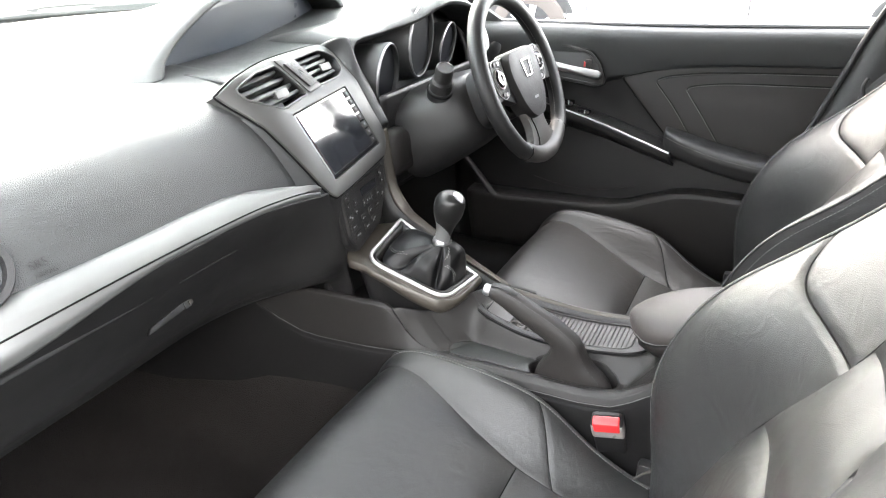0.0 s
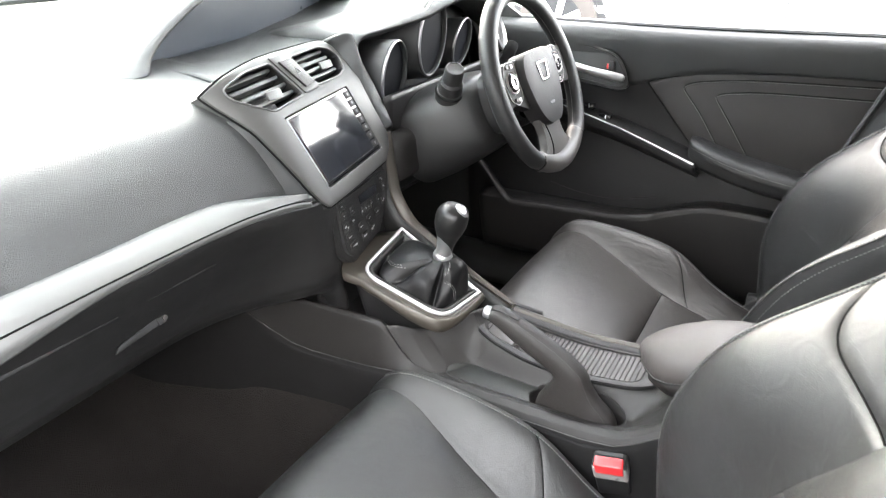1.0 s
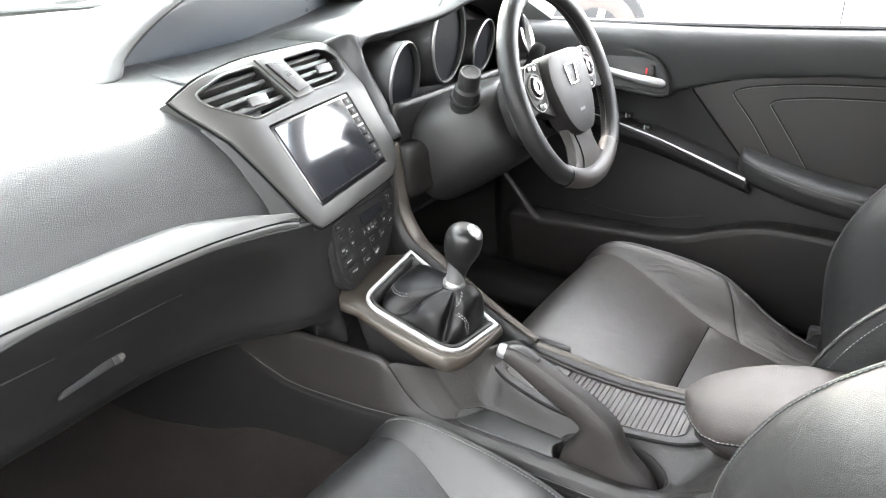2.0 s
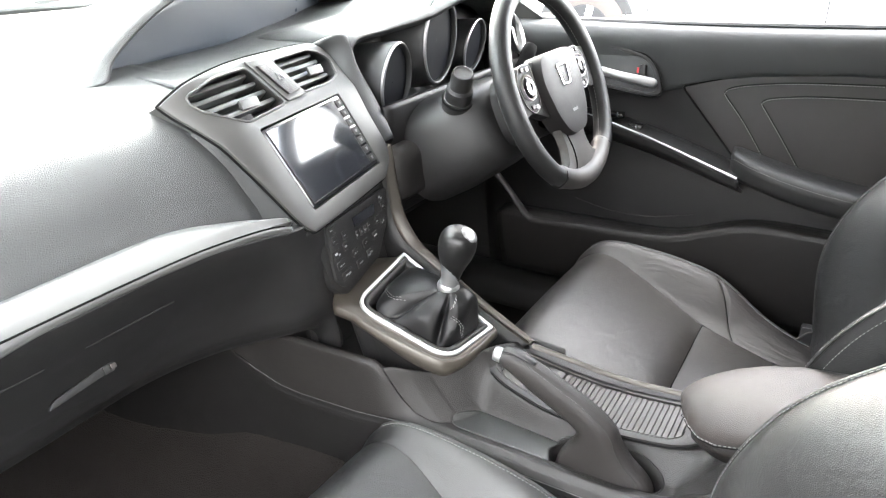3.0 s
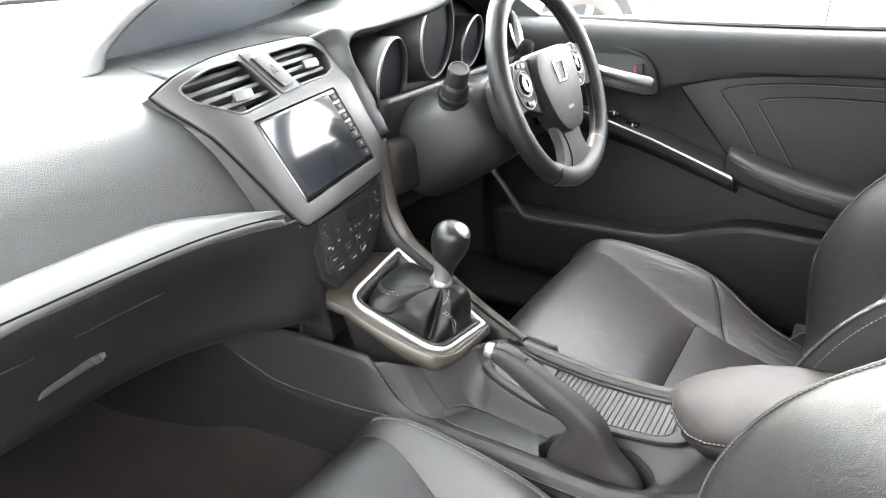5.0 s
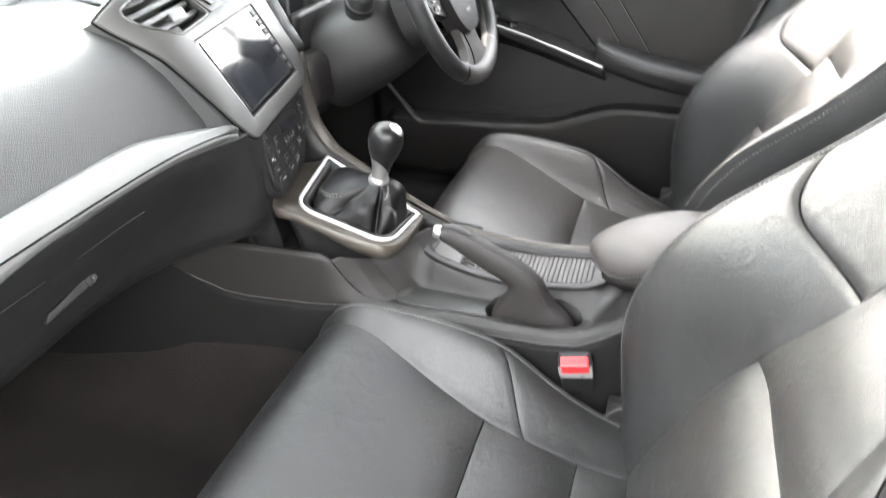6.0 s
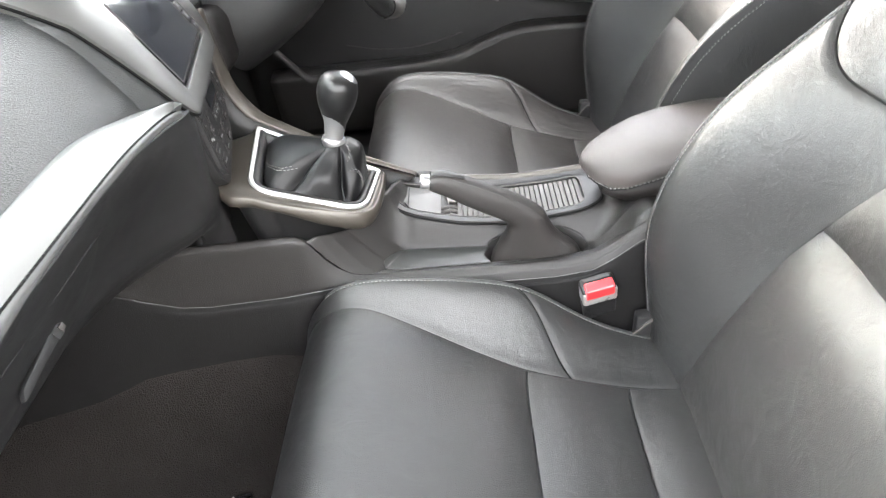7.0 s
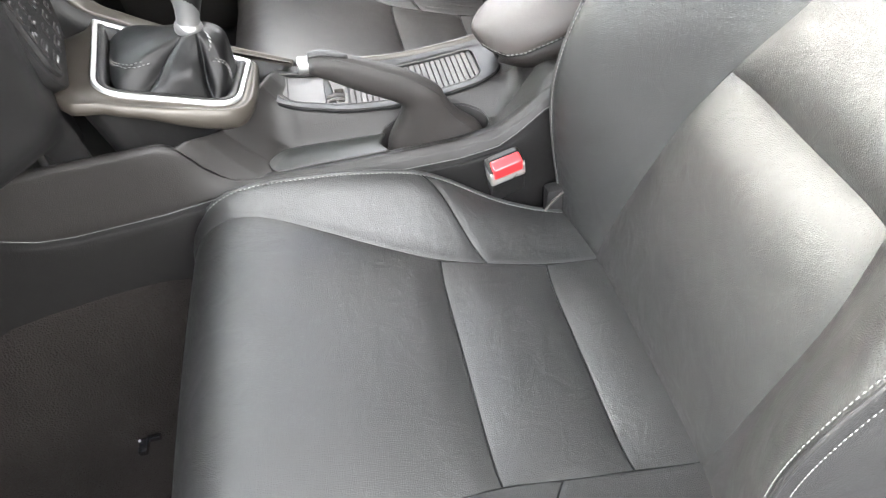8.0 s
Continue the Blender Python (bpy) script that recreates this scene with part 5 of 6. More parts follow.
    under = [[T @ Vector((x, y, -0.0012 - sag(y))) for x in (0.011, 0.05, 0.0885)] for y in np.linspace(-0.127, -0.303, 40)]
    part("cover_sheet", sheet(np.array(under), 0.002), DIAL, cover, "dark backing between the ribs")
    part("grip", plate(rounded([(0.014, -0.108), (0.086, -0.100), (0.086, -0.124), (0.012, -0.124)], 0.004), 0.006, T, holes=[rounded([(0.018, -0.110), (0.050, -0.106), (0.050, -0.119), (0.017, -0.119)], 0.003)], bevel=0.0015, bend=dip), SLAT, cover, "grey finger grip")
    for dx in (0.0, 0.010):
        part("grip_rib", tube([T @ Vector((0.024 + dx, -0.122, -0.018)), T @ Vector((0.024 + dx, -0.116, -0.007)), T @ Vector((0.026 + dx, -0.102, -0.007)), T @ Vector((0.026 + dx, -0.092, -0.013))], 0.0028, 8, 12), SLAT, cover)
    part("front_lid", plate(rounded([(0.025, -0.052), (0.053, -0.032), (0.086, -0.034), (0.086, -0.094), (0.016, -0.094)], 0.006), 0.004, T, bevel=0.001, bend=dip), SLAT_FLAT, cover, "flat grey front tray lid")
    part("lid_line", tube([T @ Vector((x, -0.046, 0.0046 - sag(-0.046))) for x in (0.030, 0.056, 0.082)], 0.0007, 5), DARK_THREAD, cover)
    # raised rail on the driver side of the tray
    rail = [(0.102, -0.062, 0.5900), (0.1055, -0.12, 0.582), (0.1065, -0.20, 0.575), (0.1065, -0.28, 0.579), (0.104, -0.325, 0.586)]
    part("side_rail", sheet(np.array([[p + np.array(o) for o in ((-0.0045, 0, 0.000), (-0.0035, 0, 0.0045), (0.0, 0, 0.006), (0.0035, 0, 0.0045), (0.0050, 0, -0.004))] for p in spline(rail, 30)])), GREY_TRIM, con, "slim grey rail")
    # gear surround: a sloping bronze collar with a lip, round the bright frame
    gz = lambda x, y: 0.6214 + 0.456 * y + 0.053 * x
    G = lambda p, h=0.0: np.array((p[0], p[1] - 0.41 * h, gz(p[0], p[1]) + 0.91 * h))
    ring = evened(corners([(0.094, 0.165), (-0.058, 0.150), (-0.032, 0.006), (0.0755, -0.0075)], [0.003, 0.034, 0.032, 0.003], 14), 160)
    cen = ring.mean(axis=0)
    bands = [[] for _ in range(9)]
    for p in outward(ring, 0.001):
        side = smooth(0.09, 0.02, p[0])                  # full lip on the passenger side, none on the driver's
        front = smooth(0.13, 0.165, p[1])
        rear = smooth(0.025, -0.005, p[1])
        reach = 0.004 + 0.013 * side * (1 - front) * (1 - rear) + 0.055 * front * smooth(0.11, 0.05, p[0]) + 0.006 * rear * side
        d = p - cen
        if front > 0.5:
            d = np.array((d[0] * 0.35, abs(d[1])))
        d = d / np.linalg.norm(d)
        q = p + d * reach
        top = gz(*p) - 0.002
        lipz = min(top + 0.10 * reach, 0.690)
        fall = 0.013 + 0.004 * front + 0.012 * side * smooth(0.11, 0.05, p[1]) * smooth(-0.005, 0.025, p[1])
        for k, v in enumerate((G(p, -0.001), G(p + d * 0.0015, -0.0030), np.array((*(p + d * reach * 0.5), 0.5 * (top + lipz) - 0.0018)), np.array((*(q - d * 0.002), lipz)), np.array((*q, lipz - 0.0014)), np.array((*(q + d * 0.0022), lipz - fall * 0.55)), np.array((*(q + d * 0.0016), lipz - fall)), np.array((*(q - d * 0.006), lipz - fall - 0.004)), np.array((*(q - d * 0.022), lipz - fall - 0.012)))):
            bands[k].append(v)
    part("gear_surround", sheet(np.array(bands), 0.0, wrap=True), GREY_TRIM, con, "bronze-grey gear surround")
    part("surround_base", sheet(np.array([bands[-1], [np.array((*(cen + (p[:2] - cen) * 0.8), 0.555)) for p in bands[-1]]]), 0.0, wrap=True), PLASTIC, con)
    rings = [[G(p, h) for p in outward(ring, -inn)] for inn, h in ((-0.0004, -0.003), (-0.0002, 0.0020), (0.0010, 0.0030), (0.0040, 0.0028), (0.0050, 0.0014), (0.0052, -0.010))]
    part("gear_frame", sheet(np.array(rings), 0.0, wrap=True), SILVER, con, "bright silver gear frame")
    rings = [[G(p, h) for p in outward(ring, -inn)] for inn, h in ((0.0050, -0.006), (0.0062, -0.0002), (0.0074, 0.0012), (0.0098, 0.0016), (0.0125, 0.0004), (0.0150, -0.004), (0.0180, -0.016))]
    part("gear_inner", sheet(np.array(rings), 0.0, wrap=True), PLASTIC, con, "black inner gear frame")
    # pocket floor beside the surround, towards the dash
    g = net([[(-0.120, 0.42, 0.585), (-0.06, 0.42, 0.585), (0.05, 0.42, 0.60), (0.13, 0.42, 0.61)], [(-0.100, 0.22, 0.572), (-0.05, 0.22, 0.572), (0.05, 0.22, 0.58), (0.13, 0.2, 0.60)], [(-0.090, 0.14, 0.562), (-0.05, 0.14, 0.56), (0.03, 0.14, 0.57), (0.12, 0.14, 0.58)], [(-0.082, 0.07, 0.558), (-0.04, 0.07, 0.558), (0.03, 0.07, 0.56), (0.12, 0.07, 0.56)], [(-0.060, 0.048, 0.535), (-0.045, 0.035, 0.535), (0.0, 0.020, 0.54), (0.11, -0.01, 0.545)]], 30, 20)
    part("pocket_floor", sheet(g, 0.006), PLASTIC, con, "dark open pocket")
    part("pocket_back", box(-0.019, 0.226, 0.612, 0.118, 0.010, 0.130, 0.003), PLASTIC, con, "dark back of the open pocket")
    # front of the console under the climate panel
    g = net([[(-0.13, 0.40, 0.645), (-0.12, 0.40, 0.70), (-0.11, 0.38, 0.74)], [(0.0, 0.23, 0.66), (0.0, 0.23, 0.70), (0.0, 0.22, 0.74)], [(0.14, 0.22, 0.66), (0.14, 0.23, 0.70), (0.14, 0.24, 0.74)]], 16, 8)
    part("stack_foot", sheet(g, 0.01), PLASTIC, con)
    # right wall towards the driver
    part("right_wall", sheet(net([[(0.13, y, z), (0.15, y, 0.5), (0.16, y, 0.27)] for y, z in ((0.55, 0.66), (0.3, 0.66), (0.12, 0.62), (0.0, 0.585), (-0.1, 0.575))], 20, 10), 0.008), PLASTIC, con)
    return con


build_console()


def build_armrest():
    arm = thing("armrest", (0.03, -0.42, 0.60), "black leather centre armrest with pale double stitching", "armrest")
    keys = [-0.2965, -0.299, -0.305, -0.315, -0.330, -0.350, -0.380, -0.420, -0.480, -0.600]
    wide = [0.003, 0.013, 0.026, 0.040, 0.053, 0.063, 0.071, 0.076, 0.078, 0.078]
    high = [0.6385, 0.6440, 0.6490, 0.6560, 0.6640, 0.6730, 0.6830, 0.6900, 0.6950, 0.6980]
    base = [0.6350, 0.6290, 0.6220, 0.6150, 0.6085, 0.6120, 0.6260, 0.6430, 0.6530, 0.6560]
    look_up = lambda t, y: float(np.interp(-y, [-k for k in keys], t))
    rows = []
    for y in np.concatenate([-0.2965 - 0.05 * np.linspace(0, 1, 26) ** 2, np.linspace(-0.35, -0.60, 30)]):
        w, t, b = look_up(wide, y), look_up(high, y), look_up(base, y)
        c, h = b + 0.36 * (t - b), t - b
        row = []
        for a in np.linspace(0, 2 * math.pi, 56, endpoint=False):
            k, s = math.cos(a), math.sin(a)
            z = c + (0.64 * h * abs(s) ** 0.92 if s > 0 else -0.36 * h * abs(s) ** 0.8)
            row.append((0.030 + w * math.copysign(abs(k) ** 0.72, k), y, z))
        rows.append(row)
    rows = np.array(rows)
    part("pad", joined(sheet(rows, 0.0, wrap=True), sheet(np.array([rows[0], np.tile(rows[0].mean(axis=0), (56, 1))]), 0.0, wrap=True)), LEATHER_WARM_LIT, arm, "padded leather lid")
    # sewn band round the lower edge: two rows of stitching and the groove between
    for k, mat, name in ((30.2, THREAD, "stitching"), (32.4, THREAD, "stitching"), (31.3, DARK_THREAD, "groove")):
        i = int(k)
        sides = []
        for s in (1, -1):
            j, j1 = (i, i + 1) if s > 0 else ((28 - i) % 56, (27 - i) % 56)
            line = rows[10:, j] * (1 - (k - i)) + rows[10:, j1] * (k - i)
            away = np.array([(p[0] - 0.030, 0.0, -0.012) for p in line])
            away /= np.linalg.norm(away, axis=1, keepdims=True)
            sides.append(line + away * 0.0010)
        path = spline(np.vstack([sides[1][::-1], sides[0]]), 300)
        if name == "stitching":
            part("stitching", stitches(path, 0.0036, 0.0022, 0.0008), THREAD, arm, "pale stitching")
        else:
            part("groove", tube(path, 0.0013, 6), DARK_THREAD, arm, "dark sewn groove")
    # hard shell under the pad
    rows = []
    for y in np.linspace(-0.322, -0.60, 30):
        w, b = look_up(wide, y) * 0.94, look_up(base, y) + 0.016
        c = max(0.0, (y + 0.350) / 0.028)
        low = 0.604 + 0.006 * c
        rows.append([(0.030 - w * 0.8, y, b), (0.030 - w, y, b - 0.004), (0.030 - w * 0.97, y, 0.5 * (b + low)), (0.030 - w * 0.88, y, low), (0.030, y, low - 0.003), (0.030 + w * 0.88, y, low), (0.030 + w * 0.97, y, 0.5 * (b + low)), (0.030 + w, y, b - 0.004), (0.030 + w * 0.8, y, b)])
    part("shell", sheet(np.array(rows), 0.003), LEATHER_MATT, arm, "black shell under the pad")


build_armrest()


def build_gear_lever():
    lever = thing("gear_lever", (0.03, 0.05, 0.64), "black and satin gear knob on a stitched leather gaiter", "gear lever")
    axis = Vector((0.0, -0.245, 0.97)).normalized()
    foot = Vector((0.0347, 0.0445, 0.6985))
    # frame whose y leans to the front of the car
    m = Matrix.Translation(foot) @ basis((0, 0, 0), (1, 0, 0), axis.cross(Vector((1, 0, 0))))
    part("collar", lathe([(0.0125, -0.008), (0.0160, -0.003), (0.0168, 0.002), (0.0160, 0.0055), (0.0142, 0.008)], m, 36), SATIN, lever, "satin collar")
    prof = spline([(0.0142, 0.005), (0.0140, 0.016), (0.0158, 0.030), (0.0200, 0.044), (0.0248, 0.058), (0.0270, 0.072), (0.0258, 0.085), (0.0205, 0.0945), (0.0115, 0.0995), (0.0, 0.1008)], 64)
    prof[-1][0] = 0.0
    part("neck", lathe([(r - 0.0005, h) for r, h in prof if h < 0.062], m, 48), SATIN, lever, "satin metal neck")

    def shell(grow, keep):
        bm = lathe([(max(0.0, r + grow) if r > 0 else 0.0, h + (grow if h > 0.07 else 0)) for r, h in prof], None, 96)
        bmesh.ops.delete(bm, geom=[f for f in bm.faces if not keep(f.calc_center_median())], context="FACES")
        bm.transform(m)
        return bm

    # black shell, its lower edge sweeping up on the front passenger side
    part("knob", shell(0.0, lambda c: c.z > 0.026 + 0.019 * math.cos(math.atan2(c.y, c.x) - radians(150))), KNOB, lever, "satin black knob")
    tip = Vector((0.10, -0.50, 0.90)).normalized()
    ball = Vector((0, 0, 0.072))
    part("cap", shell(0.0006, lambda c: (c - ball).normalized().dot(tip) > 0.895 and c.z > 0.07), SATIN, lever, "satin shift-pattern cap")
    cm = m @ Matrix.Translation(ball) @ basis((0, 0, 0), (1, 0, 0), Vector((0, 0.90, 0.50)))
    for dx in (-0.006, 0, 0.006):
        part("pattern_mark", box(dx, 0, 0.0286 - 0.10 * abs(dx), 0.001, 0.011, 0.0010, 0, m=cm), GREY_INK, lever)
    part("pattern_mark", box(0, 0, 0.0286, 0.013, 0.001, 0.0010, 0, m=cm), GREY_INK, lever)
    # gaiter: a soft bag from the frame up to the collar, with a box pleat towards the passenger
    gz = lambda x, y: 0.6214 + 0.456 * y + 0.053 * x
    ring = evened(corners([(0.078, 0.150), (-0.040, 0.136), (-0.018, 0.022), (0.064, 0.009)], [0.014, 0.034, 0.032, 0.014], 14), 144)
    neck = np.array((foot[0], foot[1]))
    ang = np.arctan2(ring[:, 1] - 0.070, ring[:, 0] - 0.030)
    bump = lambda a, at, wd: math.exp(-(((a - at + math.pi) % (2 * math.pi) - math.pi) / wd) ** 2)
    # height and reach of the bag round the lever: a flat pleat towards the passenger, folds beside it, full lobes before and behind
    turn = [-180, -165, -152, -143, -134, -115, -90, -60, 0, 60, 90, 115, 134, 147, 156, 166, 180]
    swell = [0.25, 0.22, 0.12, -0.12, 0.10, 0.45, 0.70, 0.80, 0.70, 0.60, 0.50, 0.45, 0.32, -0.12, 0.10, 0.20, 0.25]
    wide = [0.006, 0.006, 0.004, -0.011, 0.004, 0.011, 0.013, 0.013, 0.012, 0.010, 0.009, 0.009, 0.007, -0.011, 0.003, 0.006, 0.006]
    rows = []
    for f in np.linspace(0, 1, 52):
        row = []
        for p, a in zip(ring, ang):
            deg = math.degrees(a)
            full, out = float(np.interp(deg, turn, swell)), float(np.interp(deg, turn, wide))
            t = np.array((neck[0] + 0.0165 * math.cos(a), neck[1] + 0.0165 * math.sin(a)))
            s = f ** 1.1
            q = np.array((p[0], p[1])) * (1 - s) + t * s
            zb, zt = gz(p[0], p[1]) - 0.010, foot[2] - 0.001
            rise = f if full < 0 else (1 - full) * f + full * (1 - (1 - f) ** 2.4)
            dome = math.sin(math.pi * f)
            z = zb + (zt - zb) * rise + 0.016 * dome * full * bump(a, radians(95), 0.6) - (0.012 * dome if full < 0 else 0.0) * min(1.0, -full / 0.1 if full < 0 else 0.0)
            reach = out * dome ** 0.8 * (1 - 0.45 * f) * (1.0 if out > 0 else (1 - f) ** 0.6)
            reach += 0.0016 * dome * math.sin(9 * f + 3 * a + 1.0) + 0.0012 * dome * math.sin(5 * a - 6 * f)
            row.append((q[0] + reach * math.cos(a), q[1] + reach * math.sin(a), z + 0.35 * reach))
        rows.append(row)
    rows = np.array(rows)
    gaiter = part("gaiter", sheet(rows, 0.0, wrap=True), GAITER, lever, "folded black leather gaiter")
    near = lambda a: int(np.argmin(np.abs((ang - radians(a) + math.pi) % (2 * math.pi) - math.pi)))

    def run(points, shift):
        """Stitches along the bag: each point an angle and a height from the frame up."""
        line = []
        for a, f in spline(points, 30):
            q = rows[int(round(f * 51)), near(a + shift)]
            away = np.array((q[0] - neck[0], q[1] - neck[1], 0.03))
            line.append(q + away / np.linalg.norm(away) * 0.0011)
        return stitches(spline(np.array(line)[::3], 90), 0.0034, 0.0020, 0.0007)

    for shift in (0.0, 4.5):
        part("seam", run([(100, 0.12), (120, 0.28), (132, 0.42), (138, 0.58)], shift), THREAD, gaiter, "white gaiter stitching")
        part("seam", run([(-104, 0.06), (-110, 0.26), (-120, 0.42), (-130, 0.52)], shift), THREAD, gaiter, "white gaiter stitching")
        part("seam", run([(-128, 0.66), (-118, 0.80), (-112, 0.96)], shift * 0.8), THREAD, gaiter, "white gaiter stitching")


build_gear_lever()


def build_handbrake():
    hb = thing("handbrake", (-0.035, -0.23, 0.49), "black leather handbrake lever with a chrome button", "handbrake")
    # side view: upper and lower edge, half width, middle in x
    keys = [(-0.090, 0.6805, -0.089, 0.6560, 0.0115, -0.0450), (-0.108, 0.6800, -0.106, 0.6470, 0.0135, -0.0445), (-0.135, 0.6700, -0.130, 0.6300, 0.0145, -0.0430), (-0.170, 0.6520, -0.155, 0.6140, 0.0155, -0.0410), (-0.205, 0.6320, -0.176, 0.6010, 0.0165, -0.0390), (-0.236, 0.6060, -0.1875, 0.5900, 0.0180, -0.0370), (-0.248, 0.5820, -0.185, 0.5740, 0.0190, -0.0360), (-0.262, 0.5620, -0.174, 0.5560, 0.0200, -0.0350), (-0.282, 0.5440, -0.165, 0.5380, 0.0210, -0.0345), (-0.291, 0.5250, -0.161, 0.5180, 0.0215, -0.0345), (-0.291, 0.4920, -0.160, 0.4920, 0.0215, -0.0345)]
    g = spline(keys, 90)
    rows = []
    for uy, uz, ly, lz, w, x in g:
        c = np.array((x, 0.5 * (uy + ly), 0.5 * (uz + lz)))
        v = np.array((0, 0.5 * (uy - ly), 0.5 * (uz - lz)))
        rows.append([c + np.array((w, 0, 0)) * math.copysign(abs(math.cos(s)) ** 0.8, math.cos(s)) + v * math.copysign(abs(math.sin(s)) ** 0.8, math.sin(s)) for s in np.linspace(0, 2 * math.pi, 36, endpoint=False)])
    rows = np.array(rows)
    grip = part("grip", joined(sheet(rows, 0.0, wrap=True), sheet(np.array([rows[0], np.tile(rows[0].mean(axis=0), (36, 1))]), 0.0, wrap=True)), LEATHER_MATT, hb, "black leather grip and boot")
    fwd = Vector((-0.02, 1.0, 0.10)).normalized()
    m = Matrix.Translation((-0.045, -0.090, 0.6685)) @ fwd.to_track_quat("Z", "Y").to_matrix().to_4x4()
    part("button_socket", lathe([(0.0118, -0.004), (0.0126, 0.0), (0.0122, 0.003), (0.0100, 0.0032)], m, 28), PLASTIC, hb, "black socket")
    part("button", lathe([(0.0096, -0.004), (0.0100, 0.010), (0.0098, 0.0135), (0.0086, 0.0152), (0.0, 0.0158)], m, 28), SATIN, hb, "chrome release button")
    cap = [[(-0.045 + s * w, y, z - 0.0022 * s * s) for s in (-1, -0.6, 0, 0.6, 1)] for y, z, w in ((-0.089, 0.6830, 0.0072), (-0.104, 0.6840, 0.0078), (-0.120, 0.6795, 0.0072), (-0.133, 0.6730, 0.0040))]
    part("insert", sheet(net(cap, 16, 9), 0.004), PLASTIC, hb, "slim black plastic top insert")
    for j in (5, 13):
        part("grip_seam", tube(spline(rows[12:74, j] * 1.0, 80), 0.0006, 5), PLASTIC, grip, "fine sewn seam")


build_handbrake()


def build_buckle():
    b = thing("seatbelt_buckle", (-0.105, -0.31, 0.42), "black seat belt buckle with a red release button", "seat belt buckle", "buckles")
    m = basis((-0.106, -0.302, 0.525), (0.12, -1.0, 0.16), (-0.35, 0.10, 1.0))
    part("body", box(0, -0.050, -0.002, 0.048, 0.10, 0.024, 0.005, 3, m=m), PLASTIC, b, "black plastic body")
    part("release_button", box(0, -0.005, 0.0055, 0.040, 0.022, 0.016, 0.003, 3, m=m), RED, b, "red release button")
    part("button_frame", box(0, -0.019, 0.001, 0.0485, 0.030, 0.021, 0.004, 3, m=m), CLEAR_GREY, b, "smoked grey button frame")
    part("slot", box(0, 0.0015, -0.009, 0.036, 0.002, 0.006, 0.0005, 1, m=m), RUBBER, b)
    part("stem", box(0, -0.12, -0.004, 0.030, 0.08, 0.010, 0.003, m=m), PLASTIC, b)


build_buckle()


# ---- driver door, belt pillar ----
def build_driver_door():
    X = 0.735
    door = thing("car_door", (X, -0.1, 0.35), "closed driver door with black leather pads and silver handle", "door")
    # upper pad
    rows = [[(X + 0.035, y, z0 + 0.002), (X + 0.012, y, z0), (X - 0.006, y, z0 - 0.008), (X - 0.013, y, z0 - 0.03), (X - 0.006, y, z0 - 0.075), (X + 0.003, y, zb)] for y, z0, zb in ((0.36, 0.985, 0.88), (0.22, 0.985, 0.875), (0.0, 0.983, 0.850), (-0.05, 0.982, 0.850), (-0.10, 0.982, 0.862), (-0.2, 0.982, 0.886), (-0.35, 0.984, 0.902), (-0.52, 0.988, 0.908), (-0.63, 0.99, 0.908))]
    part("upper_pad", sheet(net(rows, 60, 24), 0.02), VINYL, door, "grained black upper pad")
    part("window_seal", tube([(X + 0.016, 0.36, 0.986), (X + 0.016, -0.1, 0.984), (X + 0.016, -0.63, 0.991)], 0.005, 6, 20), RUBBER, door, "black window seal")
    # middle skin
    rows = [[(X + 0.004, y, 0.90), (X + 0.008, y, 0.85), (X + 0.010, y, 0.78), (X + 0.006, y, 0.70), (X - 0.004, y, 0.62), (X - 0.006, y, 0.52), (X + 0.006, y, 0.40), (X + 0.02, y, 0.34)] for y in (0.36, 0.1, -0.2, -0.5, -0.63)]
    part("skin", sheet(net(rows, 40, 30), 0.02), DOOR_SKIN, door, "dark door skin")
    # leather panel with two stitched outlines
    PM = basis((X + 0.0045, -0.30, 0.80), (0, -1, 0), (0.06, 0, 1))
    pad = rounded([(-0.203, 0.062), (-0.15, 0.078), (-0.10, 0.090), (-0.017, 0.100), (0.126, 0.108), (0.31, 0.110), (0.235, -0.105), (0.02, -0.085), (-0.088, -0.068)], 0.008)
    part("leather_panel", plate(pad, 0.008, PM, bevel=0.003), LEATHER_MATT, door, "black leather panel")
    part("panel_groove", tube([PM @ Vector((*p, 0.006)) for p in pad * 1.012], 0.0022, 6, closed=True), DARK_THREAD, door)
    for line in (((-0.032, -0.066), (-0.078, 0.0), (-0.118, 0.048), (-0.122, 0.057), (-0.111, 0.066), (-0.071, 0.075), (0.03, 0.085), (0.28, 0.093)), ((0.032, -0.078), (-0.010, -0.018), (-0.048, 0.034), (-0.052, 0.042), (-0.042, 0.050), (-0.009, 0.056), (0.06, 0.062), (0.27, 0.067))):
        pts = np.array([tuple(PM @ Vector((a, b, 0.0085))) for a, b in spline(line, 120)])
        part("stitching", stitches(pts, 0.0036, 0.002, r=0.0012), THREAD, door, "pale stitching")
        part("groove", tube(pts + np.array((0.0012, 0, 0.002)), 0.0018, 5), DARK_THREAD, door)
    # armrest
    rows = []
    for y, z, w in ((-0.212, 0.742, 0.036), (-0.224, 0.742, 0.048), (-0.26, 0.732, 0.062), (-0.34, 0.712, 0.070), (-0.44, 0.696, 0.070), (-0.53, 0.690, 0.060), (-0.56, 0.690, 0.02)):
        rows.append([(X + 0.01, y, z + 0.012), (X - w * 0.5, y, z + 0.012), (X - w * 0.92, y, z + 0.006), (X - w, y, z - 0.006), (X - w * 0.98, y, z - 0.022), (X - w * 0.8, y, z - 0.045), (X + 0.01, y, z - 0.06)])
    g = net(rows, 50, 28)
    part("armrest", sheet(g, 0.008), LEATHER, door, "padded leather armrest")
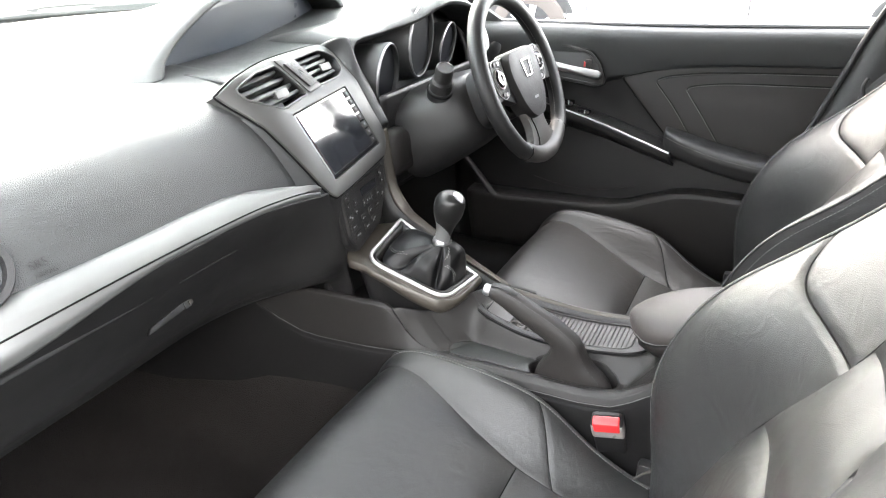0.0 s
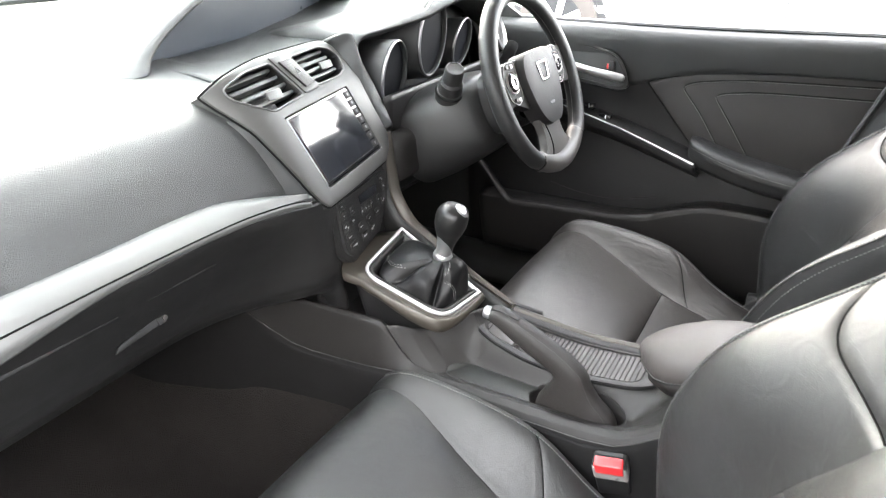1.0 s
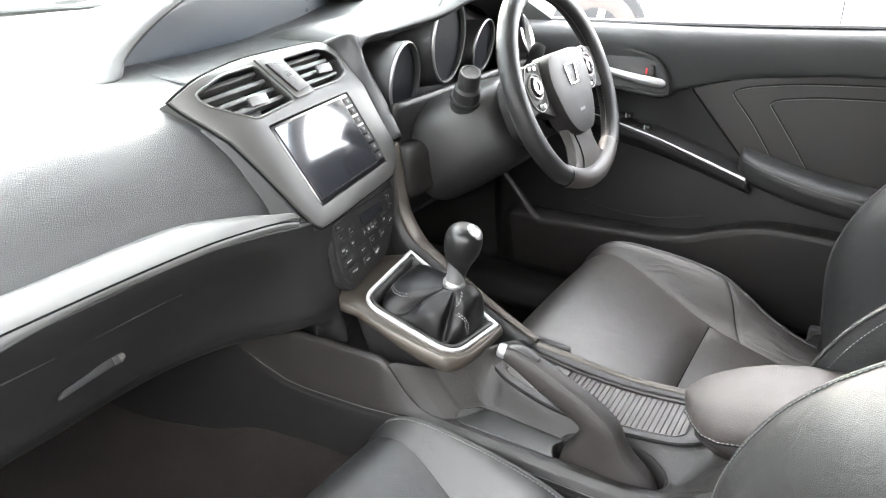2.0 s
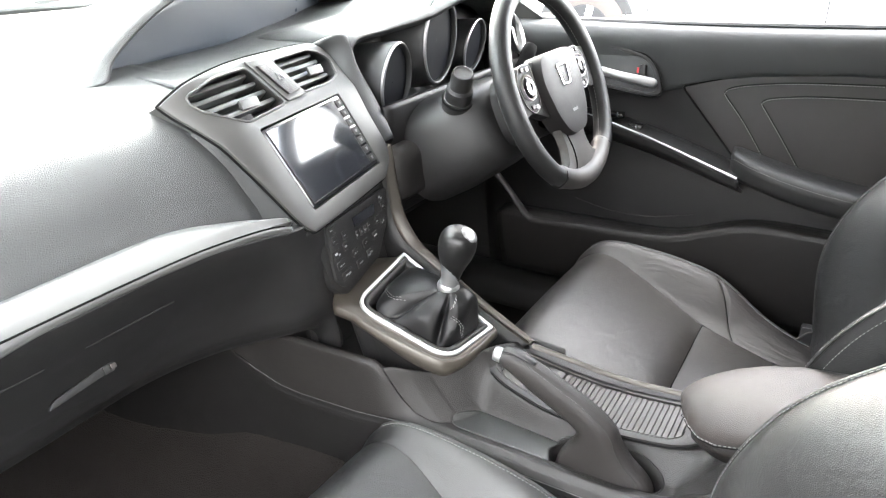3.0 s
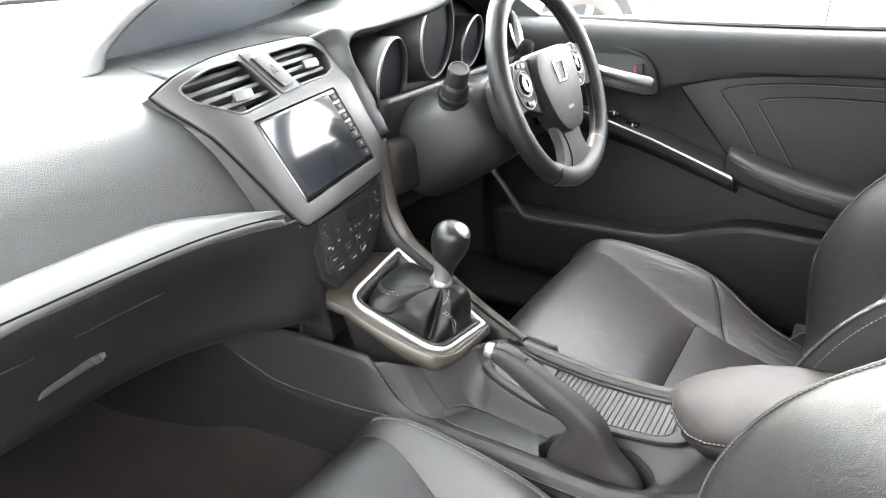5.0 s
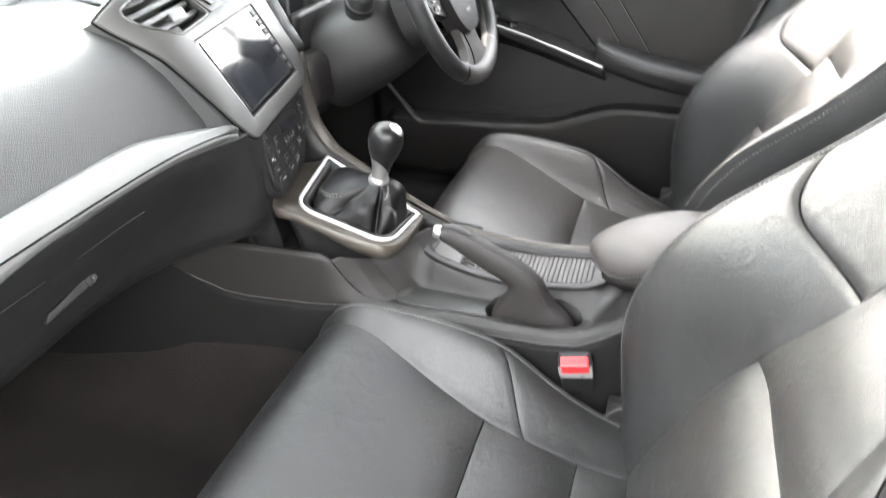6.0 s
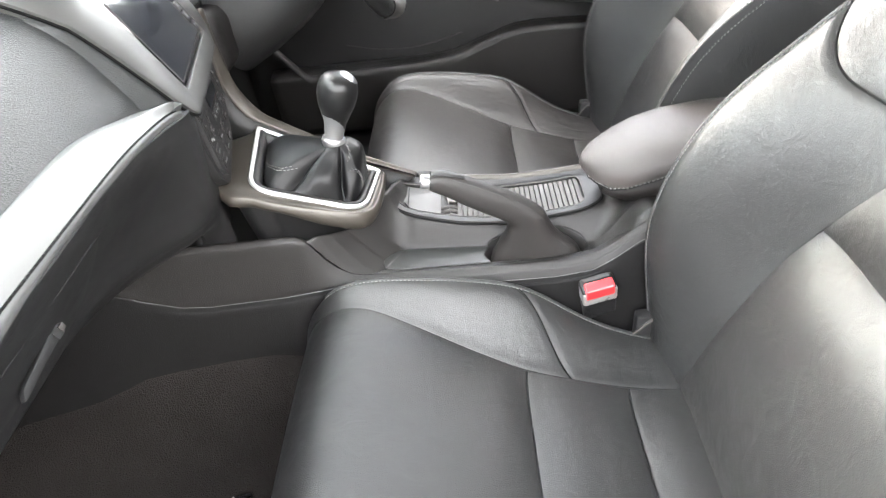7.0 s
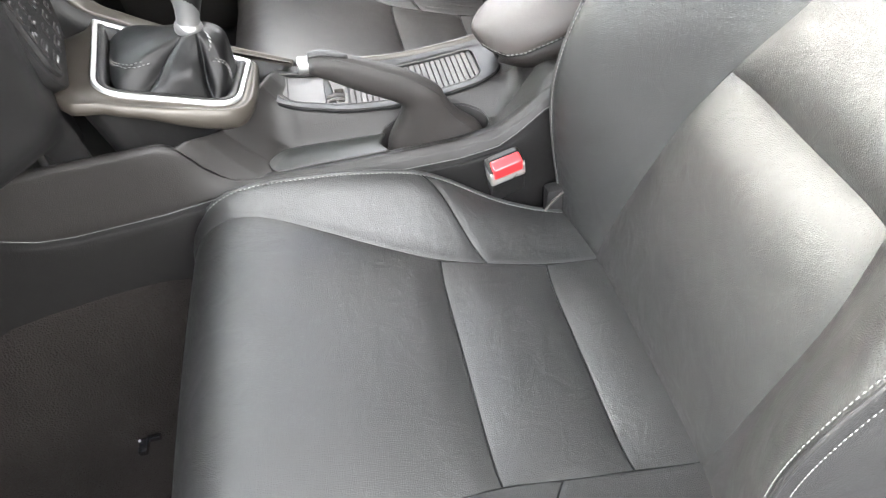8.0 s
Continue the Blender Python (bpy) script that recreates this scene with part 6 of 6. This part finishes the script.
    part("armrest_stitching", stitches(g[6:46, 13] + np.array((-0.0008, 0, 0.0006)), r=0.0008), THREAD, door, "pale double stitching")
    # grip console with silver blade and switches
    rows = []
    for y, z, w in ((0.14, 0.80, 0.012), (0.06, 0.79, 0.030), (-0.04, 0.768, 0.046), (-0.14, 0.738, 0.056), (-0.235, 0.708, 0.062)):
        rows.append([(X + 0.01, y, z + 0.004), (X - w * 0.6, y, z), (X - w, y, z - 0.004), (X - w - 0.002, y, z - 0.012), (X - w * 0.9, y, z - 0.028), (X + 0.005, y, z - 0.055)])
    part("grip_console", sheet(net(rows, 40, 20), 0.008), PLASTIC, door, "black switch console")
    part("silver_blade", tube([(X - w - 0.001, y, z - 0.001) for y, z, w in ((0.13, 0.80, 0.014), (0.06, 0.79, 0.032), (-0.04, 0.768, 0.048), (-0.14, 0.738, 0.058), (-0.232, 0.708, 0.064))], [0.0014, 0.0018, 0.0022, 0.0026, 0.0028], 8, 40), SATIN, door, "silver blade along the switch console")
    for i in range(2):
        y = 0.032 - 0.042 * i
        part("window_switch", box(X - 0.016, y, 0.797 - 0.022 * i, 0.020, 0.030, 0.012, 0.003), GLOSS, door, "black window switch")
        part("switch_mark", box(X - 0.0265, y - 0.004, 0.800 - 0.022 * i, 0.001, 0.003, 0.010, 0), WHITE_INK, door)
    # handle in its bezel
    HM = basis((X - 0.010, 0.02, 0.898), (0, -1, 0.02), (0.16, 0, 1))
    ring = rounded([(-0.12, 0.050), (-0.073, 0.046), (-0.025, 0.042), (0.042, 0.023), (0.064, -0.003), (0.080, -0.050), (0.056, -0.058), (-0.038, -0.044), (-0.12, -0.034)], 0.014)
    hole = rounded([(-0.11, 0.043), (-0.073, 0.039), (-0.025, 0.035), (0.037, 0.017), (0.056, -0.006), (0.069, -0.044), (0.052, -0.050), (-0.038, -0.037), (-0.11, -0.027)], 0.012)
    part("handle_bezel", plate(ring, 0.007, HM, holes=[hole], bevel=0.002), PLASTIC_SOFT, door, "black handle bezel")
    part("bezel_groove", tube([HM @ Vector((*p, 0.0045)) for p in ring * 1.03], 0.0016, 6, closed=True), DARK_THREAD, door)
    # flat plate, its dark colour stands for the shade of a deep recess
    part("recess_shade", plate(hole, 0.002, HM @ Matrix.Translation((0, 0, -0.0005))), DIAL, door)
    grip = tube([(-0.11, 0.002, 0), (-0.058, -0.008, 0.004), (-0.01, -0.018, 0.006), (0.040, -0.027, 0.004), (0.058, -0.030, -0.002), (0.062, -0.0305, -0.008)], [0.0080, 0.0085, 0.0090, 0.0105, 0.0105, 0.007], 14, 36)
    grip.transform(HM @ Matrix.Translation((0, 0, 0.012)) @ Matrix.Diagonal((1, 1, 0.7, 1)))
    part("handle", grip, HANDLE, door, "satin silver door handle")
    part("lock_lever", box(0.035, -0.006, 0.006, 0.013, 0.024, 0.010, 0.004, m=HM), PLASTIC_SOFT, door, "small grey lock lever")
    part("lock_mark", box(0.0245, -0.006, 0.004, 0.004, 0.012, 0.004, 0.001, m=HM), RED, door, "red lock mark")
    # lower pocket
    rows = [[(X - 0.01, y, z), (X - 0.055, y, z - 0.004), (X - 0.062, y, z - 0.02), (X - 0.05, y, 0.46), (X - 0.03, y, 0.38)] for y, z in ((0.30, 0.545), (0.15, 0.548), (-0.10, 0.555), (-0.20, 0.585), (-0.30, 0.610), (-0.55, 0.605))]
    part("pocket", sheet(net(rows, 40, 16), 0.008), PLASTIC_SOFT, door, "dark door pocket")
    lip = spline([(X - 0.075, 0.300, 0.650), (X - 0.074, 0.270, 0.618), (X - 0.072, 0.235, 0.575), (X - 0.070, 0.212, 0.548), (X - 0.068, 0.190, 0.543), (X - 0.064, 0.10, 0.546), (X - 0.060, -0.04, 0.550), (X - 0.057, -0.10, 0.555), (X - 0.056, -0.145, 0.566), (X - 0.056, -0.20, 0.588), (X - 0.056, -0.25, 0.603), (X - 0.056, -0.32, 0.611), (X - 0.056, -0.55, 0.608)], 90)
    part("pocket_edge", sheet(np.array([[p + np.array(o) for o in ((-0.006, 0, -0.012), (-0.0065, 0, -0.003), (-0.003, 0, 0.001), (0.006, 0, 0.002), (0.011, 0, 0.0), (0.012, 0, -0.010))] for p in lip]), 0.0), PLASTIC_SOFT, door, "rounded pocket lip")
    inner = spline([(X - 0.006, 0.12, 0.588), (X - 0.006, 0.04, 0.572), (X - 0.007, -0.05, 0.572), (X - 0.006, -0.15, 0.594)], 30)
    part("pocket_joint", tube(inner + np.array((-0.002, 0, 0)), 0.0012, 6), PLASTIC_SOFT, door, "panel joint")
    part("outer_skin", sheet(net([[(X + 0.05, y, 0.985), (X + 0.10, y, 0.80), (X + 0.11, y, 0.55), (X + 0.08, y, 0.25)] for y in (0.42, 0.0, -0.66)], 12, 14), 0.004), WHITE_PAINT, door, "white painted outer skin")
    # door mirror base seen past the wheel
    part("mirror_corner", plate(rounded([(0, 0), (0.16, 0.0), (0.16, 0.10)], 0.01), 0.012, basis((X + 0.01, 0.22, 0.985), (0, 1, 0), (-0.1, 0, 1))), PLASTIC, door, "black mirror corner trim")
    # pillar with belt
    pil = part("wall_pillar", sheet(net([[(0.728, -0.40, 0.40), (0.724, -0.455, 0.60), (0.722, -0.50, 0.74), (0.720, -0.555, 0.90), (0.716, -0.585, 0.99), (0.69, -0.64, 1.12), (0.62, -0.72, 1.33)], [(0.70, -0.47, 0.40), (0.694, -0.53, 0.60), (0.690, -0.58, 0.74), (0.688, -0.635, 0.90), (0.682, -0.66, 0.99), (0.66, -0.71, 1.12), (0.60, -0.79, 1.33)], [(0.72, -0.85, 0.40), (0.72, -0.85, 0.60), (0.72, -0.85, 0.74), (0.71, -0.86, 0.90), (0.70, -0.86, 0.99), (0.67, -0.88, 1.12), (0.61, -0.92, 1.33)]], 20, 30), 0.02), PLASTIC)
    part("door_seal", tube([(0.724, -0.41, 0.46), (0.720, -0.462, 0.62), (0.716, -0.505, 0.75), (0.714, -0.560, 0.91), (0.712, -0.590, 0.995), (0.69, -0.645, 1.12)], 0.006, 8, 30), RUBBER, door, "black rubber door seal")
    tagged(pil, "dark centre pillar trim", "pillar", kind="structure")
    tagged(part("wall_rear_side", sheet(net([[(0.75, y, 0.3), (0.76, y, 0.7), (0.74, y, 0.99)] for y in (-0.86, -1.2, -1.7)], 8, 8), 0.03), PLASTIC_SOFT), "dark rear door trim", "rear door", kind="structure")
    tagged(part("wall_rear_near", sheet(net([[(-0.75, y, 0.3), (-0.76, y, 0.7), (-0.74, y, 0.99)] for y in (-0.86, -1.2, -1.7)], 8, 8), 0.03), PLASTIC_SOFT), "dark rear door trim", "rear door", kind="structure")
    belt = thing("seat_belt", (0.66, -0.62, 0.7), "black webbing seat belt hanging by the pillar", "seat belt")
    g = np.array([[p + np.array((0.006 * (f - 0.5), 0.034 * (f - 0.5), 0.034 * (f - 0.5))) for f in np.linspace(0, 1, 5)] for p in spline([(0.60, -0.90, 1.22), (0.625, -0.78, 1.05), (0.642, -0.69, 0.95), (0.655, -0.62, 0.875), (0.664, -0.60, 0.80), (0.67, -0.60, 0.50)], 40)])
    part("webbing", sheet(g, 0.0015), WEBBING, belt, "black webbing")
    part("guide", tube([(0.662, -0.598, 0.905), (0.652, -0.592, 0.890), (0.648, -0.600, 0.868), (0.652, -0.616, 0.856), (0.660, -0.630, 0.862)], 0.004, 8, 24), PLASTIC, belt, "plastic belt stop")


build_driver_door()


# ---- outside ----
def build_outside():
    g = [[(x, y, 0.0) for y in (-300, -30, -6, 0, 6, 30, 300)] for x in (-300, -30, -6, 0, 6, 30, 300)]
    tagged(part("ground", sheet(np.array(g, float)), TARMAC), "dark tarmac car park", "ground", kind="structure")
    # unseen wall, added to cut the low sky light on the passenger side
    tagged(part("wall_light_blocker", box(-3.3, 0.5, 1.0, 0.25, 16, 2.0, 0.02), BLOCKER_RENDER), "unseen plain wall added to block low side light", "wall", kind="structure")
    XC = 4.9
    car = thing("parked_car", (XC + 0.9, 0.2, 0.0), "white car parked alongside with dark wheels", "car")
    prof = [(0.10, 0.20), (0.04, 0.30), (0.0, 0.44), (-0.012, 0.505), (0.0, 0.53), (0.015, 0.66), (0.03, 0.86), (0.06, 0.93), (0.14, 1.02), (0.28, 1.28), (0.42, 1.43), (0.9, 1.48)]
    rows = []
    for y, k in ((2.75, 0.35), (2.5, 0.55), (2.0, 0.68), (1.45, 0.75), (1.0, 0.92), (0.5, 1.0), (-0.6, 1.0), (-1.0, 1.0), (-1.5, 0.95), (-1.75, 0.7)):
        rows.append([(XC + x + 0.25 * max(0, abs(y - 0.5) - 1.75), y, z if z <= 0.86 else 0.86 + (z - 0.86) * max(0.05, (k - 0.7) / 0.3)) for x, z in prof])
    part("body", sheet(net(rows, 80, 60), 0.02), WHITE_PAINT, car, "white painted body")
    for y in (1.36, 1.19, -0.065):
        part("door_gap", tube([(XC + 0.055, y - 0.02, 0.3), (XC - 0.001, y, 0.46), (XC - 0.012, y, 0.52), (XC + 0.002, y, 0.56), (XC + 0.03, y, 0.86)], 0.006, 6, 30), RUBBER, car, "dark door gap")
    part("sill_crease", tube([(XC - 0.004, 1.12, 0.478), (XC - 0.008, 1.04, 0.492), (XC - 0.008, 0.2, 0.492), (XC - 0.006, -0.5, 0.488)], 0.003, 6, 30), PALE_TRIM, car, "fine body crease")
    for y in (1.70, -1.25):
        at = lambda dx: basis((XC + dx, y, 0.36), (0, 1, 0), (0, 0, 1))
        flip = at(0.06) @ Matrix.Rotation(math.pi, 4, "X")
        part("arch", lathe([(0.30, 0.066), (0.425, 0.064), (0.432, 0.058), (0.430, -0.02)], flip, 48), RUBBER, car, "dark wheel arch")
        w = part("wheel", lathe([(0.20, -0.11), (0.33, -0.11), (0.362, -0.06), (0.362, 0.05), (0.345, 0.092), (0.30, 0.104), (0.235, 0.098), (0.22, 0.07)], flip, 48), TYRE, car, "dusty black tyre")
        # dish coloured black for the shade behind the spokes
        part("rim", lathe([(0.0, 0.05), (0.05, 0.05), (0.19, 0.03), (0.222, 0.095), (0.236, 0.092)], flip, 48), DIAL, w, "wheel dish with its shade put into the colour")
        for k in range(7):
            a = 2 * math.pi * k / 7
            part("spoke", box(0.13, 0, 0.085, 0.20, 0.062, 0.022, 0.006, m=flip @ Matrix.Rotation(a, 4, "Z")), WHITE_PAINT, w, "pale alloy spoke")


build_outside()
